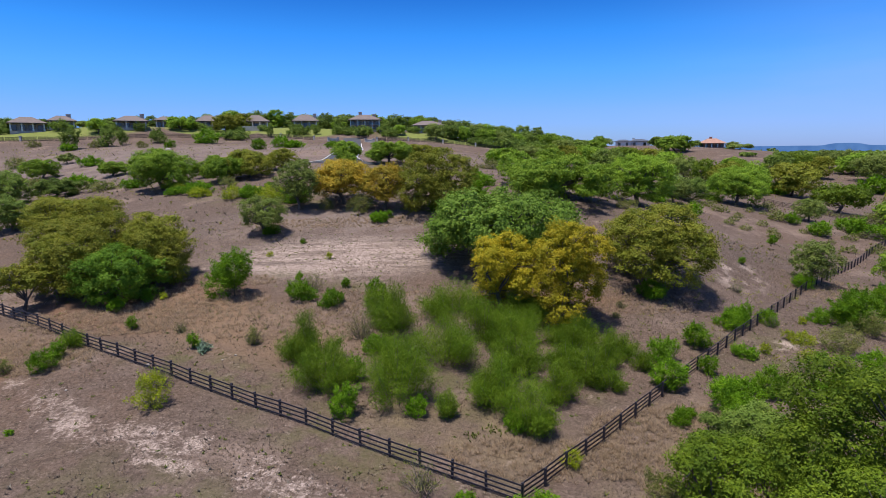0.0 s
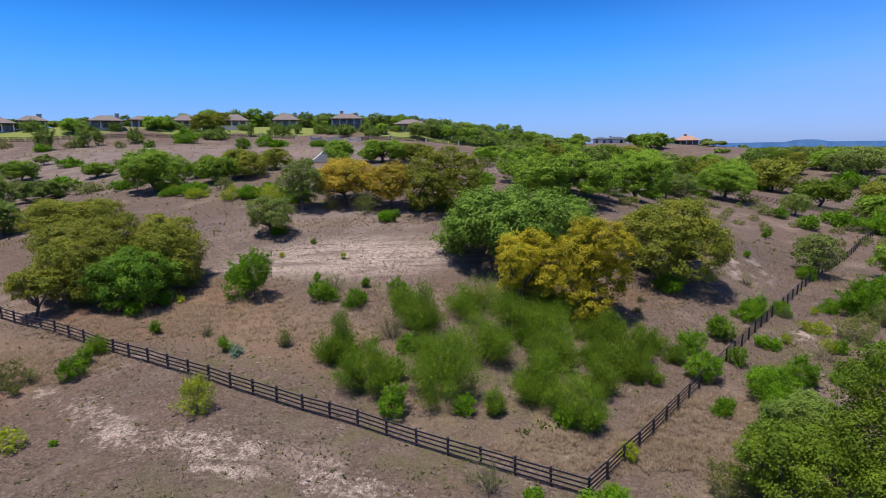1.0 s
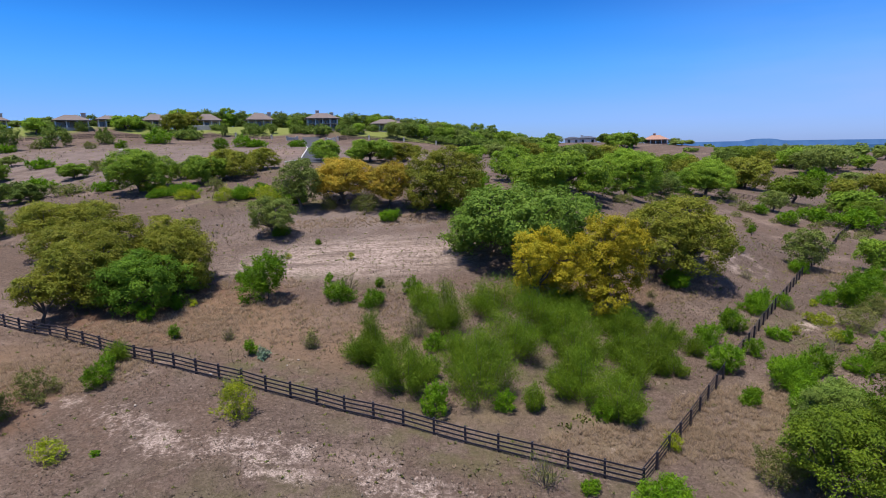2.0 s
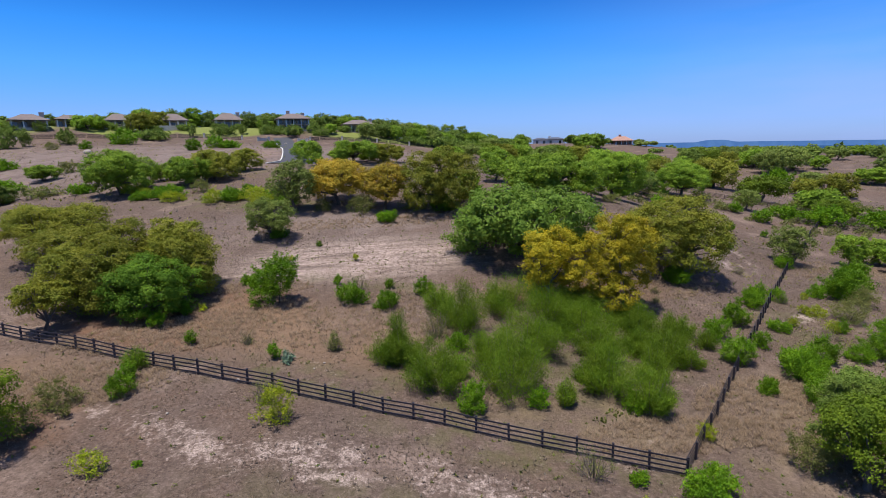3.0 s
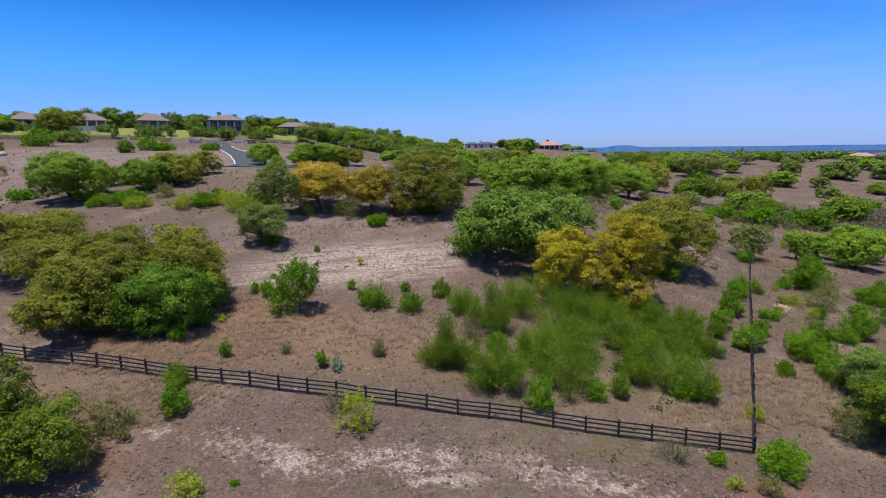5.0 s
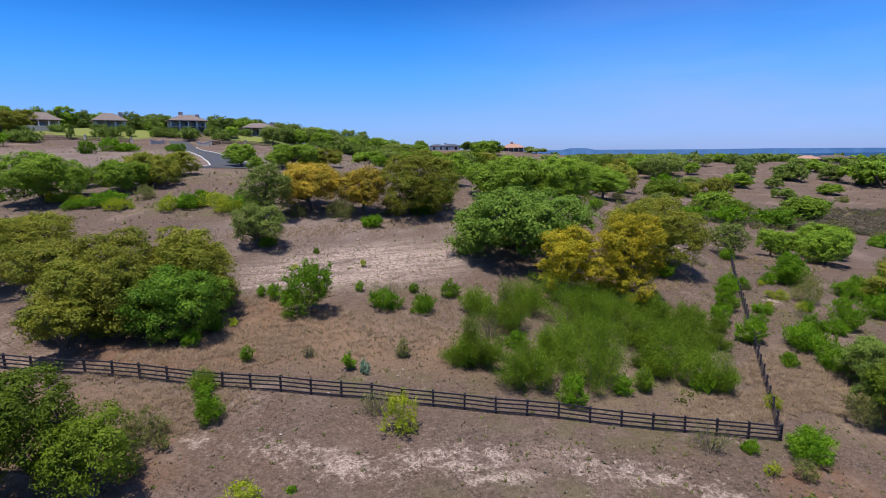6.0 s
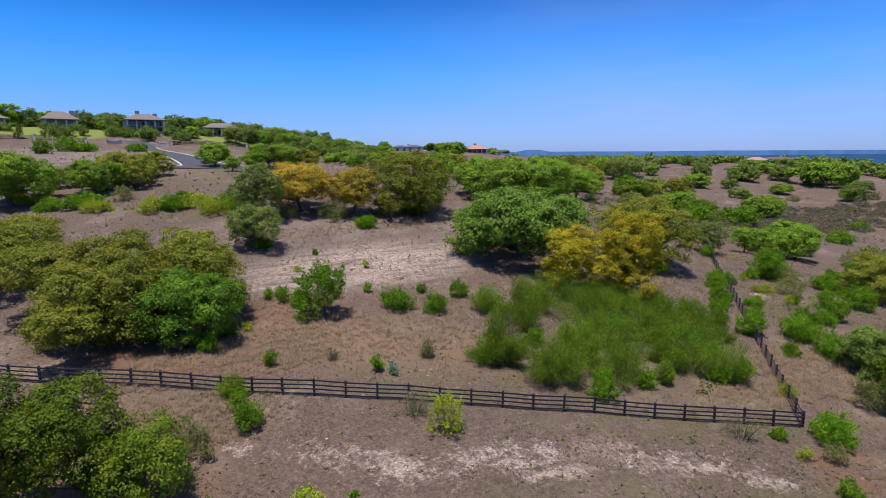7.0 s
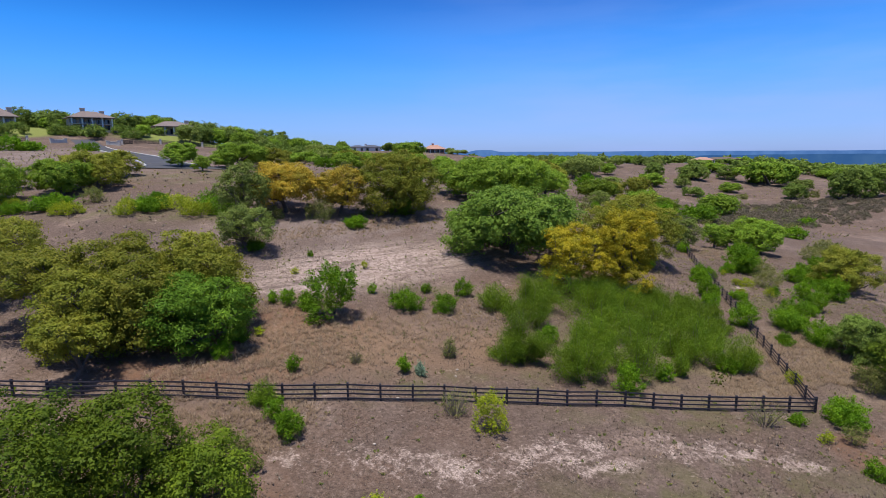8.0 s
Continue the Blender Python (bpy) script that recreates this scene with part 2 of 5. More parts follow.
def ground_material():
    m, nt, b = mat("dry_pasture", 0.95)
    b.inputs["Specular IOR Level"].default_value = 0.1
    vec = nt.nodes.new("ShaderNodeTexCoord").outputs["Object"]
    broad = span(nt, noise_tex(nt, vec, 0.035, 4.0), 0.35, 0.65)
    mid = span(nt, noise_tex(nt, vec, 0.22, 6.0, 0.65), 0.35, 0.68)
    fine = noise_tex(nt, vec, 2.6, 6.0, 0.7)
    grit = noise_tex(nt, vec, 9.0, 3.0, 0.7)
    # dry grass: straw brown, greyer mauve thatch, darker dead weeds
    c = mix(nt, broad, (0.123, 0.079, 0.057), (0.108, 0.078, 0.066))
    c = mix(nt, mid, c, (0.090, 0.063, 0.050))
    c = mix(nt, span(nt, fine, 0.42, 0.72), c, (0.156, 0.112, 0.088))
    c = mix(nt, span(nt, grit, 0.50, 0.66, 0.0, 0.75), c, (0.047, 0.033, 0.026))
    speck = noise_tex(nt, vec, 4.2, 4.0, 0.75)
    c = mix(nt, span(nt, speck, 0.52, 0.64, 0.0, 0.7), c, (0.046, 0.032, 0.025))
    c = mix(nt, span(nt, speck, 0.46, 0.34, 0.0, 0.65), c, (0.205, 0.151, 0.120))
    clod = noise_tex(nt, vec, 1.1, 5.0, 0.7)
    c = mix(nt, span(nt, clod, 0.54, 0.68, 0.0, 0.55), c, (0.059, 0.042, 0.032))
    # pinkish bare crumbs between the tufts, and paler worn ground in drifts
    drift = noise_tex(nt, vec, 0.11, 6.0, 0.7)
    c = mix(nt, sums(nt, "MULTIPLY", span(nt, drift, 0.50, 0.66, 0.0, 0.8), span(nt, fine, 0.56, 0.44, 0.2, 1.0)), c, (0.232, 0.166, 0.133))
    c = mix(nt, span(nt, noise_tex(nt, vec, 0.6, 5.0, 0.75), 0.56, 0.70, 0.0, 0.6), c, (0.066, 0.048, 0.032))
    # paler worn pasture on the upper slopes
    upper = sums(nt, "MAXIMUM", ellipse(nt, vec, -70, 190, 130, 80, 10, 0.4), ellipse(nt, vec, -12, 88, 42, 12, 0, 0.3))
    upper = sums(nt, "MULTIPLY", upper, span(nt, noise_tex(nt, vec, 0.16, 6.0, 0.7), 0.34, 0.64, 0.15, 0.8))
    c = mix(nt, upper, c, mix(nt, fine, (0.135, 0.102, 0.090), (0.240, 0.188, 0.165)))
    # reddish bare soil under the oaks and in the bank below the scraped strip
    red = sums(nt, "MAXIMUM", ellipse(nt, vec, -38, 57, 13, 6, -25), ellipse(nt, vec, 10, 62, 14, 5, 0))
    red = sums(nt, "MAXIMUM", red, ellipse(nt, vec, -30, 60, 10, 8, 0))
    red = sums(nt, "MAXIMUM", red, ellipse(nt, vec, -43, 40, 8, 6, 0))
    red = sums(nt, "MAXIMUM", red, ellipse(nt, vec, 1.5, 25, 5, 3.5, 0))
    red = sums(nt, "MULTIPLY", red, span(nt, noise_tex(nt, vec, 0.5, 4.0), 0.35, 0.65, 0.25, 0.85))
    c = mix(nt, red, c, (0.150, 0.080, 0.047))
    warm = sums(nt, "MAXIMUM", ellipse(nt, vec, -24, 54, 24, 9, -22, 0.3), ellipse(nt, vec, -46, 47, 12, 8, -20, 0.3))
    warm = sums(nt, "MULTIPLY", warm, span(nt, noise_tex(nt, vec, 0.25, 5.0), 0.30, 0.62, 0.4, 0.92))
    c = mix(nt, warm, c, mix(nt, fine, (0.118, 0.072, 0.044), (0.222, 0.146, 0.092)))
    straw = sums(nt, "MAXIMUM", ellipse(nt, vec, 16, 35, 14, 7, 42, 0.3), ellipse(nt, vec, 0, 38, 14, 6, -22, 0.3))
    straw = sums(nt, "MULTIPLY", straw, span(nt, noise_tex(nt, vec, 0.3, 5.0), 0.35, 0.65, 0.1, 0.75))
    c = mix(nt, straw, c, mix(nt, fine, (0.122, 0.087, 0.050), (0.228, 0.170, 0.102)))
    # green flush of new grass
    grn = sums(nt, "MAXIMUM", ellipse(nt, vec, -35, 104, 22, 9, -15), ellipse(nt, vec, 2, 48, 16, 12, 0))
    grn = sums(nt, "MAXIMUM", grn, ellipse(nt, vec, -20, 132, 26, 16, 0))
    for cx, cy, rx, ry in ((-20, 44, 22, 4), (-6, 34, 16, 4), (34, 50, 14, 12), (-14, 26, 20, 6), (-16, 66, 12, 4)):
        grn = sums(nt, "MAXIMUM", grn, ellipse(nt, vec, cx, cy, rx, ry, -20, 0.2))
    grn = sums(nt, "MULTIPLY", grn, span(nt, noise_tex(nt, vec, 0.35, 5.0), 0.40, 0.62, 0.0, 0.6))
    c = mix(nt, grn, c, mix(nt, fine, (0.058, 0.058, 0.020), (0.125, 0.114, 0.048)))
    # pale caliche where the soil is scraped away
    streak = nt.nodes.new("ShaderNodeMapping")
    streak.inputs["Rotation"].default_value = (0, 0, radians(6))
    streak.inputs["Scale"].default_value = (0.16, 0.95, 1)
    nt.links.new(vec, streak.inputs["Vector"])
    rows_ = noise_tex(nt, streak.outputs[0], 0.9, 6.0, 0.62)
    blotch = noise_tex(nt, vec, 0.30, 7.0, 0.66)
    scraped = sums(nt, "MAXIMUM", ellipse(nt, vec, -16, 74, 23, 9.5, 3, 0.35), ellipse(nt, vec, -24, 71, 7, 5, 0, 0.2))
    pebble = noise_tex(nt, vec, 2.3, 4.0, 0.8)
    scraped = sums(nt, "MULTIPLY", scraped, sums(nt, "MULTIPLY", span(nt, rows_, 0.36, 0.54, 0.30, 1.0), span(nt, pebble, 0.60, 0.48, 0.12, 1.0)))
    track = sums(nt, "MULTIPLY", ellipse(nt, vec, -22, 70.5, 18, 1.0, 2, 0.3), span(nt, fine, 0.30, 0.6))
    front = ellipse(nt, vec, -29.5, 36.8, 8.5, 2.9, -40, 0.1)
    for cx, cy, rx, ry, turn in ((-21, 34.2, 8, 3.0, -10), (-11.5, 30.6, 8.5, 3.2, -30), (-18, 31.5, 6, 1.2, -14), (-36, 41, 4, 1.6, -35), (-7.5, 27.5, 6, 1.8, -38)):
        front = sums(nt, "MAXIMUM", front, ellipse(nt, vec, cx, cy, rx, ry, turn, 0.1))
    tatter = sums(nt, "ADD", sums(nt, "MULTIPLY", blotch, 0.6), sums(nt, "MULTIPLY", noise_tex(nt, vec, 1.3, 6.0, 0.7), 0.4))
    tatter = sums(nt, "ADD", sums(nt, "MULTIPLY", tatter, 0.66), sums(nt, "MULTIPLY", pebble, 0.34))
    front = span(nt, sums(nt, "ADD", sums(nt, "MULTIPLY", tatter, 1.25), sums(nt, "MULTIPLY", front, 0.15)), 0.695, 0.835, 0.0, 0.88)
    side = sums(nt, "MAXIMUM", ellipse(nt, vec, 36, 55, 8, 1.6, 25, 0.3), ellipse(nt, vec, 39, 73, 8, 5, 40, 0.2))
    side = sums(nt, "MULTIPLY", side, span(nt, blotch, 0.47, 0.60))
    bank = sums(nt, "MULTIPLY", ellipse(nt, vec, -45, 185, 9, 30, 8, 0.4), span(nt, blotch, 0.42, 0.62, 0.1, 0.7))
    pale = sums(nt, "MAXIMUM", sums(nt, "MAXIMUM", scraped, track), sums(nt, "MAXIMUM", front, side))
    pale = sums(nt, "MULTIPLY", pale, span(nt, grit, 0.44, 0.56, 1.0, 0.35))
    c = mix(nt, pale, c, mix(nt, clod, (0.480, 0.382, 0.330), (0.360, 0.270, 0.222)))
    c = mix(nt, bank, c, (0.230, 0.150, 0.110))
    # mown lawns behind the estate fence
    lawn = sums(nt, "MAXIMUM", ellipse(nt, vec, -82, 306, 30, 25, -10, 0.8), ellipse(nt, vec, -185, 262, 46, 30, 30, 0.8))
    lawn = sums(nt, "MAXIMUM", lawn, ellipse(nt, vec, -122, 290, 26, 18, 20, 0.8))
    lawn = sums(nt, "MAXIMUM", lawn, ellipse(nt, vec, 4, 306, 50, 15, 14, 0.6))
    lawn = sums(nt, "MAXIMUM", lawn, ellipse(nt, vec, 52, 335, 26, 16, 0, 0.6))
    c = mix(nt, lawn, c, mix(nt, fine, (0.125, 0.150, 0.035), (0.175, 0.185, 0.055)))
    # woods far down the valley
    far = nt.nodes.new("ShaderNodeVectorMath")
    far.operation = "LENGTH"
    nt.links.new(vec, far.inputs[0])
    wood = span(nt, far.outputs["Value"], 480, 900)
    c = mix(nt, wood, c, mix(nt, span(nt, noise_tex(nt, vec, 0.02, 6.0), 0.4, 0.6), (0.050, 0.085, 0.045), (0.090, 0.110, 0.060)))
    nt.links.new(c, b.inputs["Base Color"])
    bump(nt, b, sums(nt, "ADD", sums(nt, "MULTIPLY", fine, 0.7), sums(nt, "MULTIPLY", grit, 0.3)), 1.0, 0.24)
    return m


PASTURE = ground_material()


# ---- building helpers ----
def quads(name, verts, faces, material, smooth=False):
    """A mesh from arrays of corners and of four-cornered (or three-cornered) faces."""
    verts, faces = np.asarray(verts, np.float32), np.asarray(faces, np.int32)
    k = faces.shape[1]
    me = bpy.data.meshes.new(name)
    me.vertices.add(len(verts))
    me.vertices.foreach_set("co", verts.ravel())
    me.loops.add(faces.size)
    me.loops.foreach_set("vertex_index", faces.ravel())
    me.polygons.add(len(faces))
    me.polygons.foreach_set("loop_start", np.arange(0, faces.size, k, dtype=np.int32))
    me.update(calc_edges=True)
    if smooth:
        me.polygons.foreach_set("use_smooth", np.ones(len(faces), bool))
    me.materials.append(material)
    return me


def thing(name, x, y, z, label, category, group="", turn=0.0):
    ob = new(name)
    ob.empty_display_size = 0.2
    ob.matrix_basis = pose(x, y, z, 0, 0, turn)
    return tagged(ob, label, category, group)


def child(name, me, parent, label=""):
    ob = new(name, me)
    ob.parent = parent
    return tagged(ob, label) if label else ob


def bm_mesh(name, bm, material, smooth=False):
    me = bpy.data.meshes.new(name)
    bmesh.ops.recalc_face_normals(bm, faces=bm.faces)
    for f in bm.faces:
        f.smooth = smooth
    bm.to_mesh(me)
    bm.free()
    me.materials.append(material)
    return me


def box_bm(bm, x0, y0, z0, x1, y1, z1, bevel=0.0):
    made = bmesh.ops.create_cube(bm, size=1.0)["verts"]
    for v in made:
        v.co = Vector((x0 + (v.co.x + 0.5) * (x1 - x0), y0 + (v.co.y + 0.5) * (y1 - y0), z0 + (v.co.z + 0.5) * (z1 - z0)))
    if bevel:
        es = list({e for v in made for e in v.link_edges})
        bmesh.ops.bevel(bm, geom=es, offset=bevel, segments=1, affect="EDGES")


def box(name, material, x0, y0, z0, x1, y1, z1, bevel=0.0):
    bm = bmesh.new()
    box_bm(bm, x0, y0, z0, x1, y1, z1, bevel)
    return bm_mesh(name, bm, material)


def tube(points, radii, sides=7):
    """Corners and faces of a tapering limb along points."""
    pts = [Vector(p) for p in points]
    vs, fs = [], []
    for i, p in enumerate(pts):
        d = (pts[min(i + 1, len(pts) - 1)] - pts[max(i - 1, 0)]).normalized()
        a = d.cross(Vector((0.3, 0.9, 0.1))).normalized()
        b = d.cross(a)
        for k in range(sides):
            t = 2 * math.pi * k / sides
            vs.append(p + (a * math.cos(t) + b * math.sin(t)) * radii[i])
    for i in range(len(pts) - 1):
        for k in range(sides):
            j = (k + 1) % sides
            fs.append((i * sides + k, i * sides + j, (i + 1) * sides + j, (i + 1) * sides + k))
    return vs, fs


def unit(v):
    return v / np.maximum(np.linalg.norm(v, axis=1, keepdims=True), 1e-6)


def leaves(rng, centres, normals, length, width, flat=0.5, up=0.45):
    """One bent leaf spray a centre: corners and faces. flat: how far the sprays face outwards; up: how far they turn to the sky."""
    n = len(centres)
    nor = unit(normals * flat + rng.normal(0, 1, (n, 3)) * (1 - flat) + np.array([0, 0, up]))
    side = unit(np.cross(nor, rng.normal(0, 1, (n, 3))))
    along = np.cross(nor, side)
    size = rng.uniform(0.6, 1.4, (n, 1))
    L, W = along * size * length * 0.5, side * size * width * 0.5
    dip = nor * size * length * 0.12
    vs = np.stack([centres - L * 0.7 + W - dip, centres - L * 0.7 - W, centres + L * 1.3 - dip], 1).reshape(-1, 3)
    return vs, np.arange(3 * n, dtype=np.int32).reshape(-1, 3)


def crown_points(rng, lobes, n, rc, gaps=0.3, flat=0.5):
    """Leaf places in small domed clumps of radius about rc, set over the outside of the lobes, with gaps between them and a thin
    scatter inside. Gives the places, the ways outward and the clumps' centres."""
    cen, rad = lobes[:, :3], lobes[:, 3]
    area = 4 * math.pi * (rad ** 2).sum()
    want = int(np.clip(0.62 * area / (rc * rc), 14, 900))
    lobe = rng.choice(len(cen), want * 4, p=rad ** 2 / (rad ** 2).sum())
    d = unit(rng.normal(0, 1, (len(lobe), 3)) + np.array([0, 0, 0.30]))
    cc = cen[lobe] + d * rad[lobe, None] * np.array([1.0, 1.0, 0.85]) * rng.uniform(0.78, 1.08, (len(lobe), 1))
    inside = (np.linalg.norm(cc[:, None] - cen[None], axis=2) / rad[None] < 0.70).any(1)
    k = 1.35 / max(rc, 0.1)
    hole = np.sin(cc[:, 0] * k + 1.3) * np.sin(cc[:, 1] * k * 0.9 + 4.1) * np.sin(cc[:, 2] * k * 1.15 + 2.2) < -0.62 + gaps
    keep = ~(inside | hole) | (rng.uniform(0, 1, len(cc)) < 0.07)
    if keep.sum() < 12:
        keep = ~inside
    cc, d = cc[keep][:want], d[keep][:want]
    cr = rc * rng.uniform(0.45, 1.45, len(cc))
    pick = rng.choice(len(cc), n, p=cr ** 2 / (cr ** 2).sum())
    e = unit(rng.normal(0, 1, (n, 3)) + d[pick] * 0.55 + np.array([0, 0, 0.45]))
    stretch = unit(rng.normal(0, 1, cc.shape) * np.array([1, 1, 0.4])) * rng.uniform(0.1, 0.8, (len(cc), 1))
    pts = cc[pick] + (e * np.array([1.0, 1.0, flat]) + stretch[pick] * rng.uniform(-1, 1, (n, 1))) * cr[pick, None] * rng.uniform(0.35, 1.08, (n, 1))
    return pts, unit(e + d[pick] * 0.5), cc


FLIGHT = ((0, 0), (-10, 0), (-20, 1), (-30, 3), (-44, 10))


def nearest(x, y):
    """How near the flight passes a place on the ground, in metres."""
    return min(math.hypot(x - px, y - py) for px, py in FLIGHT)


def oak_tree(x, y, wide, tall, leaf_mat, label, group, name="live_oak", sparse=1.0, low=0.06, gaps=0.3):
    """A spreading oak: a short leaning trunk, crooked limbs and a domed crown of small leafy clumps on thin branches."""
    z = land_z(x, y)
    rng = np.random.default_rng(int(abs(x) * 131 + abs(y) * 17 + wide * 7))
    ob = thing(name, x, y, z - 0.05, label, "tree", group, rng.uniform(0, 360))
    away = nearest(x, y)
    far = away > 165
    a = wide / 2
    n_lobe = int(np.clip(9 + wide * 0.8, 10, 22))
    lobes = []
    for k in range(n_lobe):
        t = 2 * math.pi * (k * 0.618 + rng.uniform(-0.10, 0.10))
        up = -0.62 + 1.55 * (k + rng.uniform(0, 1)) / n_lobe
        out = math.sqrt(max(0.04, 1 - min(1, abs(up)) ** 2.2)) * rng.uniform(0.48, 0.84)
        r = min(a * rng.uniform(0.26, 0.46), tall * rng.uniform(0.18, 0.28))
        mid, half = tall * (0.5 + low / 2), tall * (0.5 - low / 2)
        lobes.append((math.cos(t) * out * a, math.sin(t) * out * a, mid + up * (half - 0.6 * r), r))
    lobes.append((rng.uniform(-0.2, 0.2) * a, rng.uniform(-0.2, 0.2) * a, tall * 0.72, min(a * 0.42, tall * 0.26)))
    lobes = np.array(lobes)
    reach = (np.hypot(lobes[:, 0], lobes[:, 1]) + 0.9 * lobes[:, 3]).max()
    lobes[:, :2] *= a / reach * 1.02
    lobes[:, 2] *= tall / (lobes[:, 2] + lobes[:, 3] * 0.9).max()
    # leaf clumps
    size = 0.54 if far else 0.15 if away < 42 else 0.20 if away < 80 else 0.27
    want = 17.0 / size ** 2 * sparse * wide * max(wide, tall)
    n = int(np.clip(want, 500, 6500 if far else 44000))
    size *= math.sqrt(max(1.0, want / n))
    rc = max(0.45, 0.045 * wide + 0.25) * (1.5 if far else 1.0)
    pts, nor, cc = crown_points(rng, lobes, n, rc, gaps)
    reach = np.percentile(np.hypot(pts[:, 0], pts[:, 1]), 97)
    grow = wide * 0.52 / reach
    lo_z, hi_z = np.percentile(pts[:, 2], (2, 99.3))
    rise = (0.97 * tall - low * tall - 0.3) / (hi_z - lo_z)

    def settle(p):
        p[:, :2] *= grow
        p[:, 2] = low * tall + 0.3 + (p[:, 2] - lo_z) * rise
        p[:, 2] = np.abs(p[:, 2] - 0.15) + 0.15
        return p

    pts, cc = settle(pts), settle(cc)
    # trunk, limbs and branches
    r0 = max(0.10, 0.024 * wide + 0.05)
    fork = Vector((rng.uniform(-0.1, 0.1) * wide, rng.uniform(-0.1, 0.1) * wide, tall * 0.25))
    v, f = tube([(0, 0, -0.3), (fork.x * 0.3, fork.y * 0.3, tall * 0.1), fork, fork + Vector((0.1, 0.1, tall * 0.1))], [r0 * 1.45, r0 * 1.05, r0 * 0.9, r0 * 0.5], 8)
    child("trunk", quads("trunk", v, f, BARK, True), ob, "grey-brown crooked trunk")
    elbows = []
    for k in rng.permutation(len(cc))[: 3 if far else 8]:
        end = Vector(cc[k]) * 0.92
        end.z = cc[k][2] * 0.9
        mid = fork.lerp(end, 0.5) + Vector(rng.uniform(-0.09, 0.09, 3)) * wide
        mid2 = mid.lerp(end, 0.6) + Vector(rng.uniform(-0.05, 0.05, 3)) * wide
        elbows += [mid, mid2]
        v, f = tube([fork * 0.92, fork.lerp(mid, 0.5), mid, mid2, end], [r0 * 0.62, r0 * 0.5, r0 * 0.36, r0 * 0.22, r0 * 0.08], 6)
        child("limb", quads("limb", v, f, BARK, True), ob)
    if away < 125:
        vs, fs = [], []
        for k in rng.permutation(len(cc))[:46]:
            end = Vector(cc[k])
            start = min(elbows, key=lambda e: (e - end).length)
            mid = start.lerp(end, 0.5) + Vector(rng.uniform(-0.03, 0.03, 3)) * wide
            v, f = tube([start, mid, end], [r0 * 0.24, r0 * 0.16, r0 * 0.06], 4)
            fs += [tuple(i + len(vs) for i in q) for q in f]
            vs += v
        tagged(child("branchwork", quads("branchwork", vs, fs, BARK, True), ob, "thin grey twisting branches"), kind="stuff")
    v, f = leaves(rng, pts, nor, size, size * 0.62, 0.72, 0.15)
    child("crown", quads("crown", v, f, leaf_mat), ob)
    return ob


def bushy(x, y, wide, tall, leaf_mat, label, group, name="shrub", dense=1.0, bits=0.085, gaps=0.42):
    """A leafy shrub, several stems from the ground and a rounded crown of upright leafy sprigs."""
    z = land_z(x, y)
    rng = np.random.default_rng(int(abs(x) * 97 + abs(y) * 31 + wide * 13))
    ob = thing(name, x, y, z - 0.03, label, "shrub", group, rng.uniform(0, 360))
    away = nearest(x, y)
    a = wide * 0.56
    lobes = []
    for k in range(9):
        t = 2 * math.pi * k * 0.618 + rng.uniform(-0.5, 0.5)
        o = rng.uniform(0.15, 0.66) * a
        lobes.append((math.cos(t) * o, math.sin(t) * o, tall * rng.uniform(0.15, 0.62) * (1.1 - 0.4 * o / a), a * rng.uniform(0.30, 0.52)))
    lobes.append((0, 0, tall * 0.60, a * 0.45))
    lobes = np.array(lobes)
    lobes[:, 3] = np.minimum(lobes[:, 3], tall * 0.42)
    lobes[:, 2] *= tall / (lobes[:, 2] + lobes[:, 3]).max()
    for k in range(4):
        end = Vector(lobes[k, :3])
        v, f = tube([(0.03 * k, 0.02 * k, -0.1), end * 0.45 + Vector((0, 0, 0.1 * tall)), end], [0.035, 0.025, 0.01], 5)
        child("stem", quads("stem", v, f, BARK, True), ob)
    bits = max(bits, 0.024 * wide) * (1.9 if away > 105 else 1.0)
    want = dense * 3.0 * wide * (wide + tall) / (bits * bits)
    n = int(np.clip(want, 200, 2400 if away > 105 else 7000))
    bits *= math.sqrt(np.clip(want / n, 1.0, 2.2))
    pts, nor, cc = crown_points(rng, lobes, n, 0.085 * wide + 0.06, gaps, 0.8)
    # leafy shoots that stick out of the crown
    m = n // 3
    pick, u = rng.integers(0, min(len(cc), 40), m), rng.uniform(0, 1, (m, 1))
    shoot = unit(cc[:40] * np.array([1.0, 1.0, 0.6]) / np.array([a, a, tall]) + rng.normal(0, 0.28, (min(len(cc), 40), 3)) + np.array([0, 0, 0.55]))
    pts[:m] = cc[pick] + shoot[pick] * u * (0.12 * wide + 0.16 * tall) + rng.normal(0, 0.022 * wide + 0.02, (m, 3))
    pts[:, 2] = np.abs(pts[:, 2] - 0.04) + 0.04
    pts[:, :2] *= wide * 0.50 / np.percentile(np.hypot(pts[:, 0], pts[:, 1]), 96)
    pts[:, 2] *= tall / np.percentile(pts[:, 2], 98.5)
    v, f = leaves(rng, pts, nor, bits * 1.8, bits * 0.62, 0.45, 0.25)
    child("foliage", quads("foliage", v, f, leaf_mat), ob)
    return ob


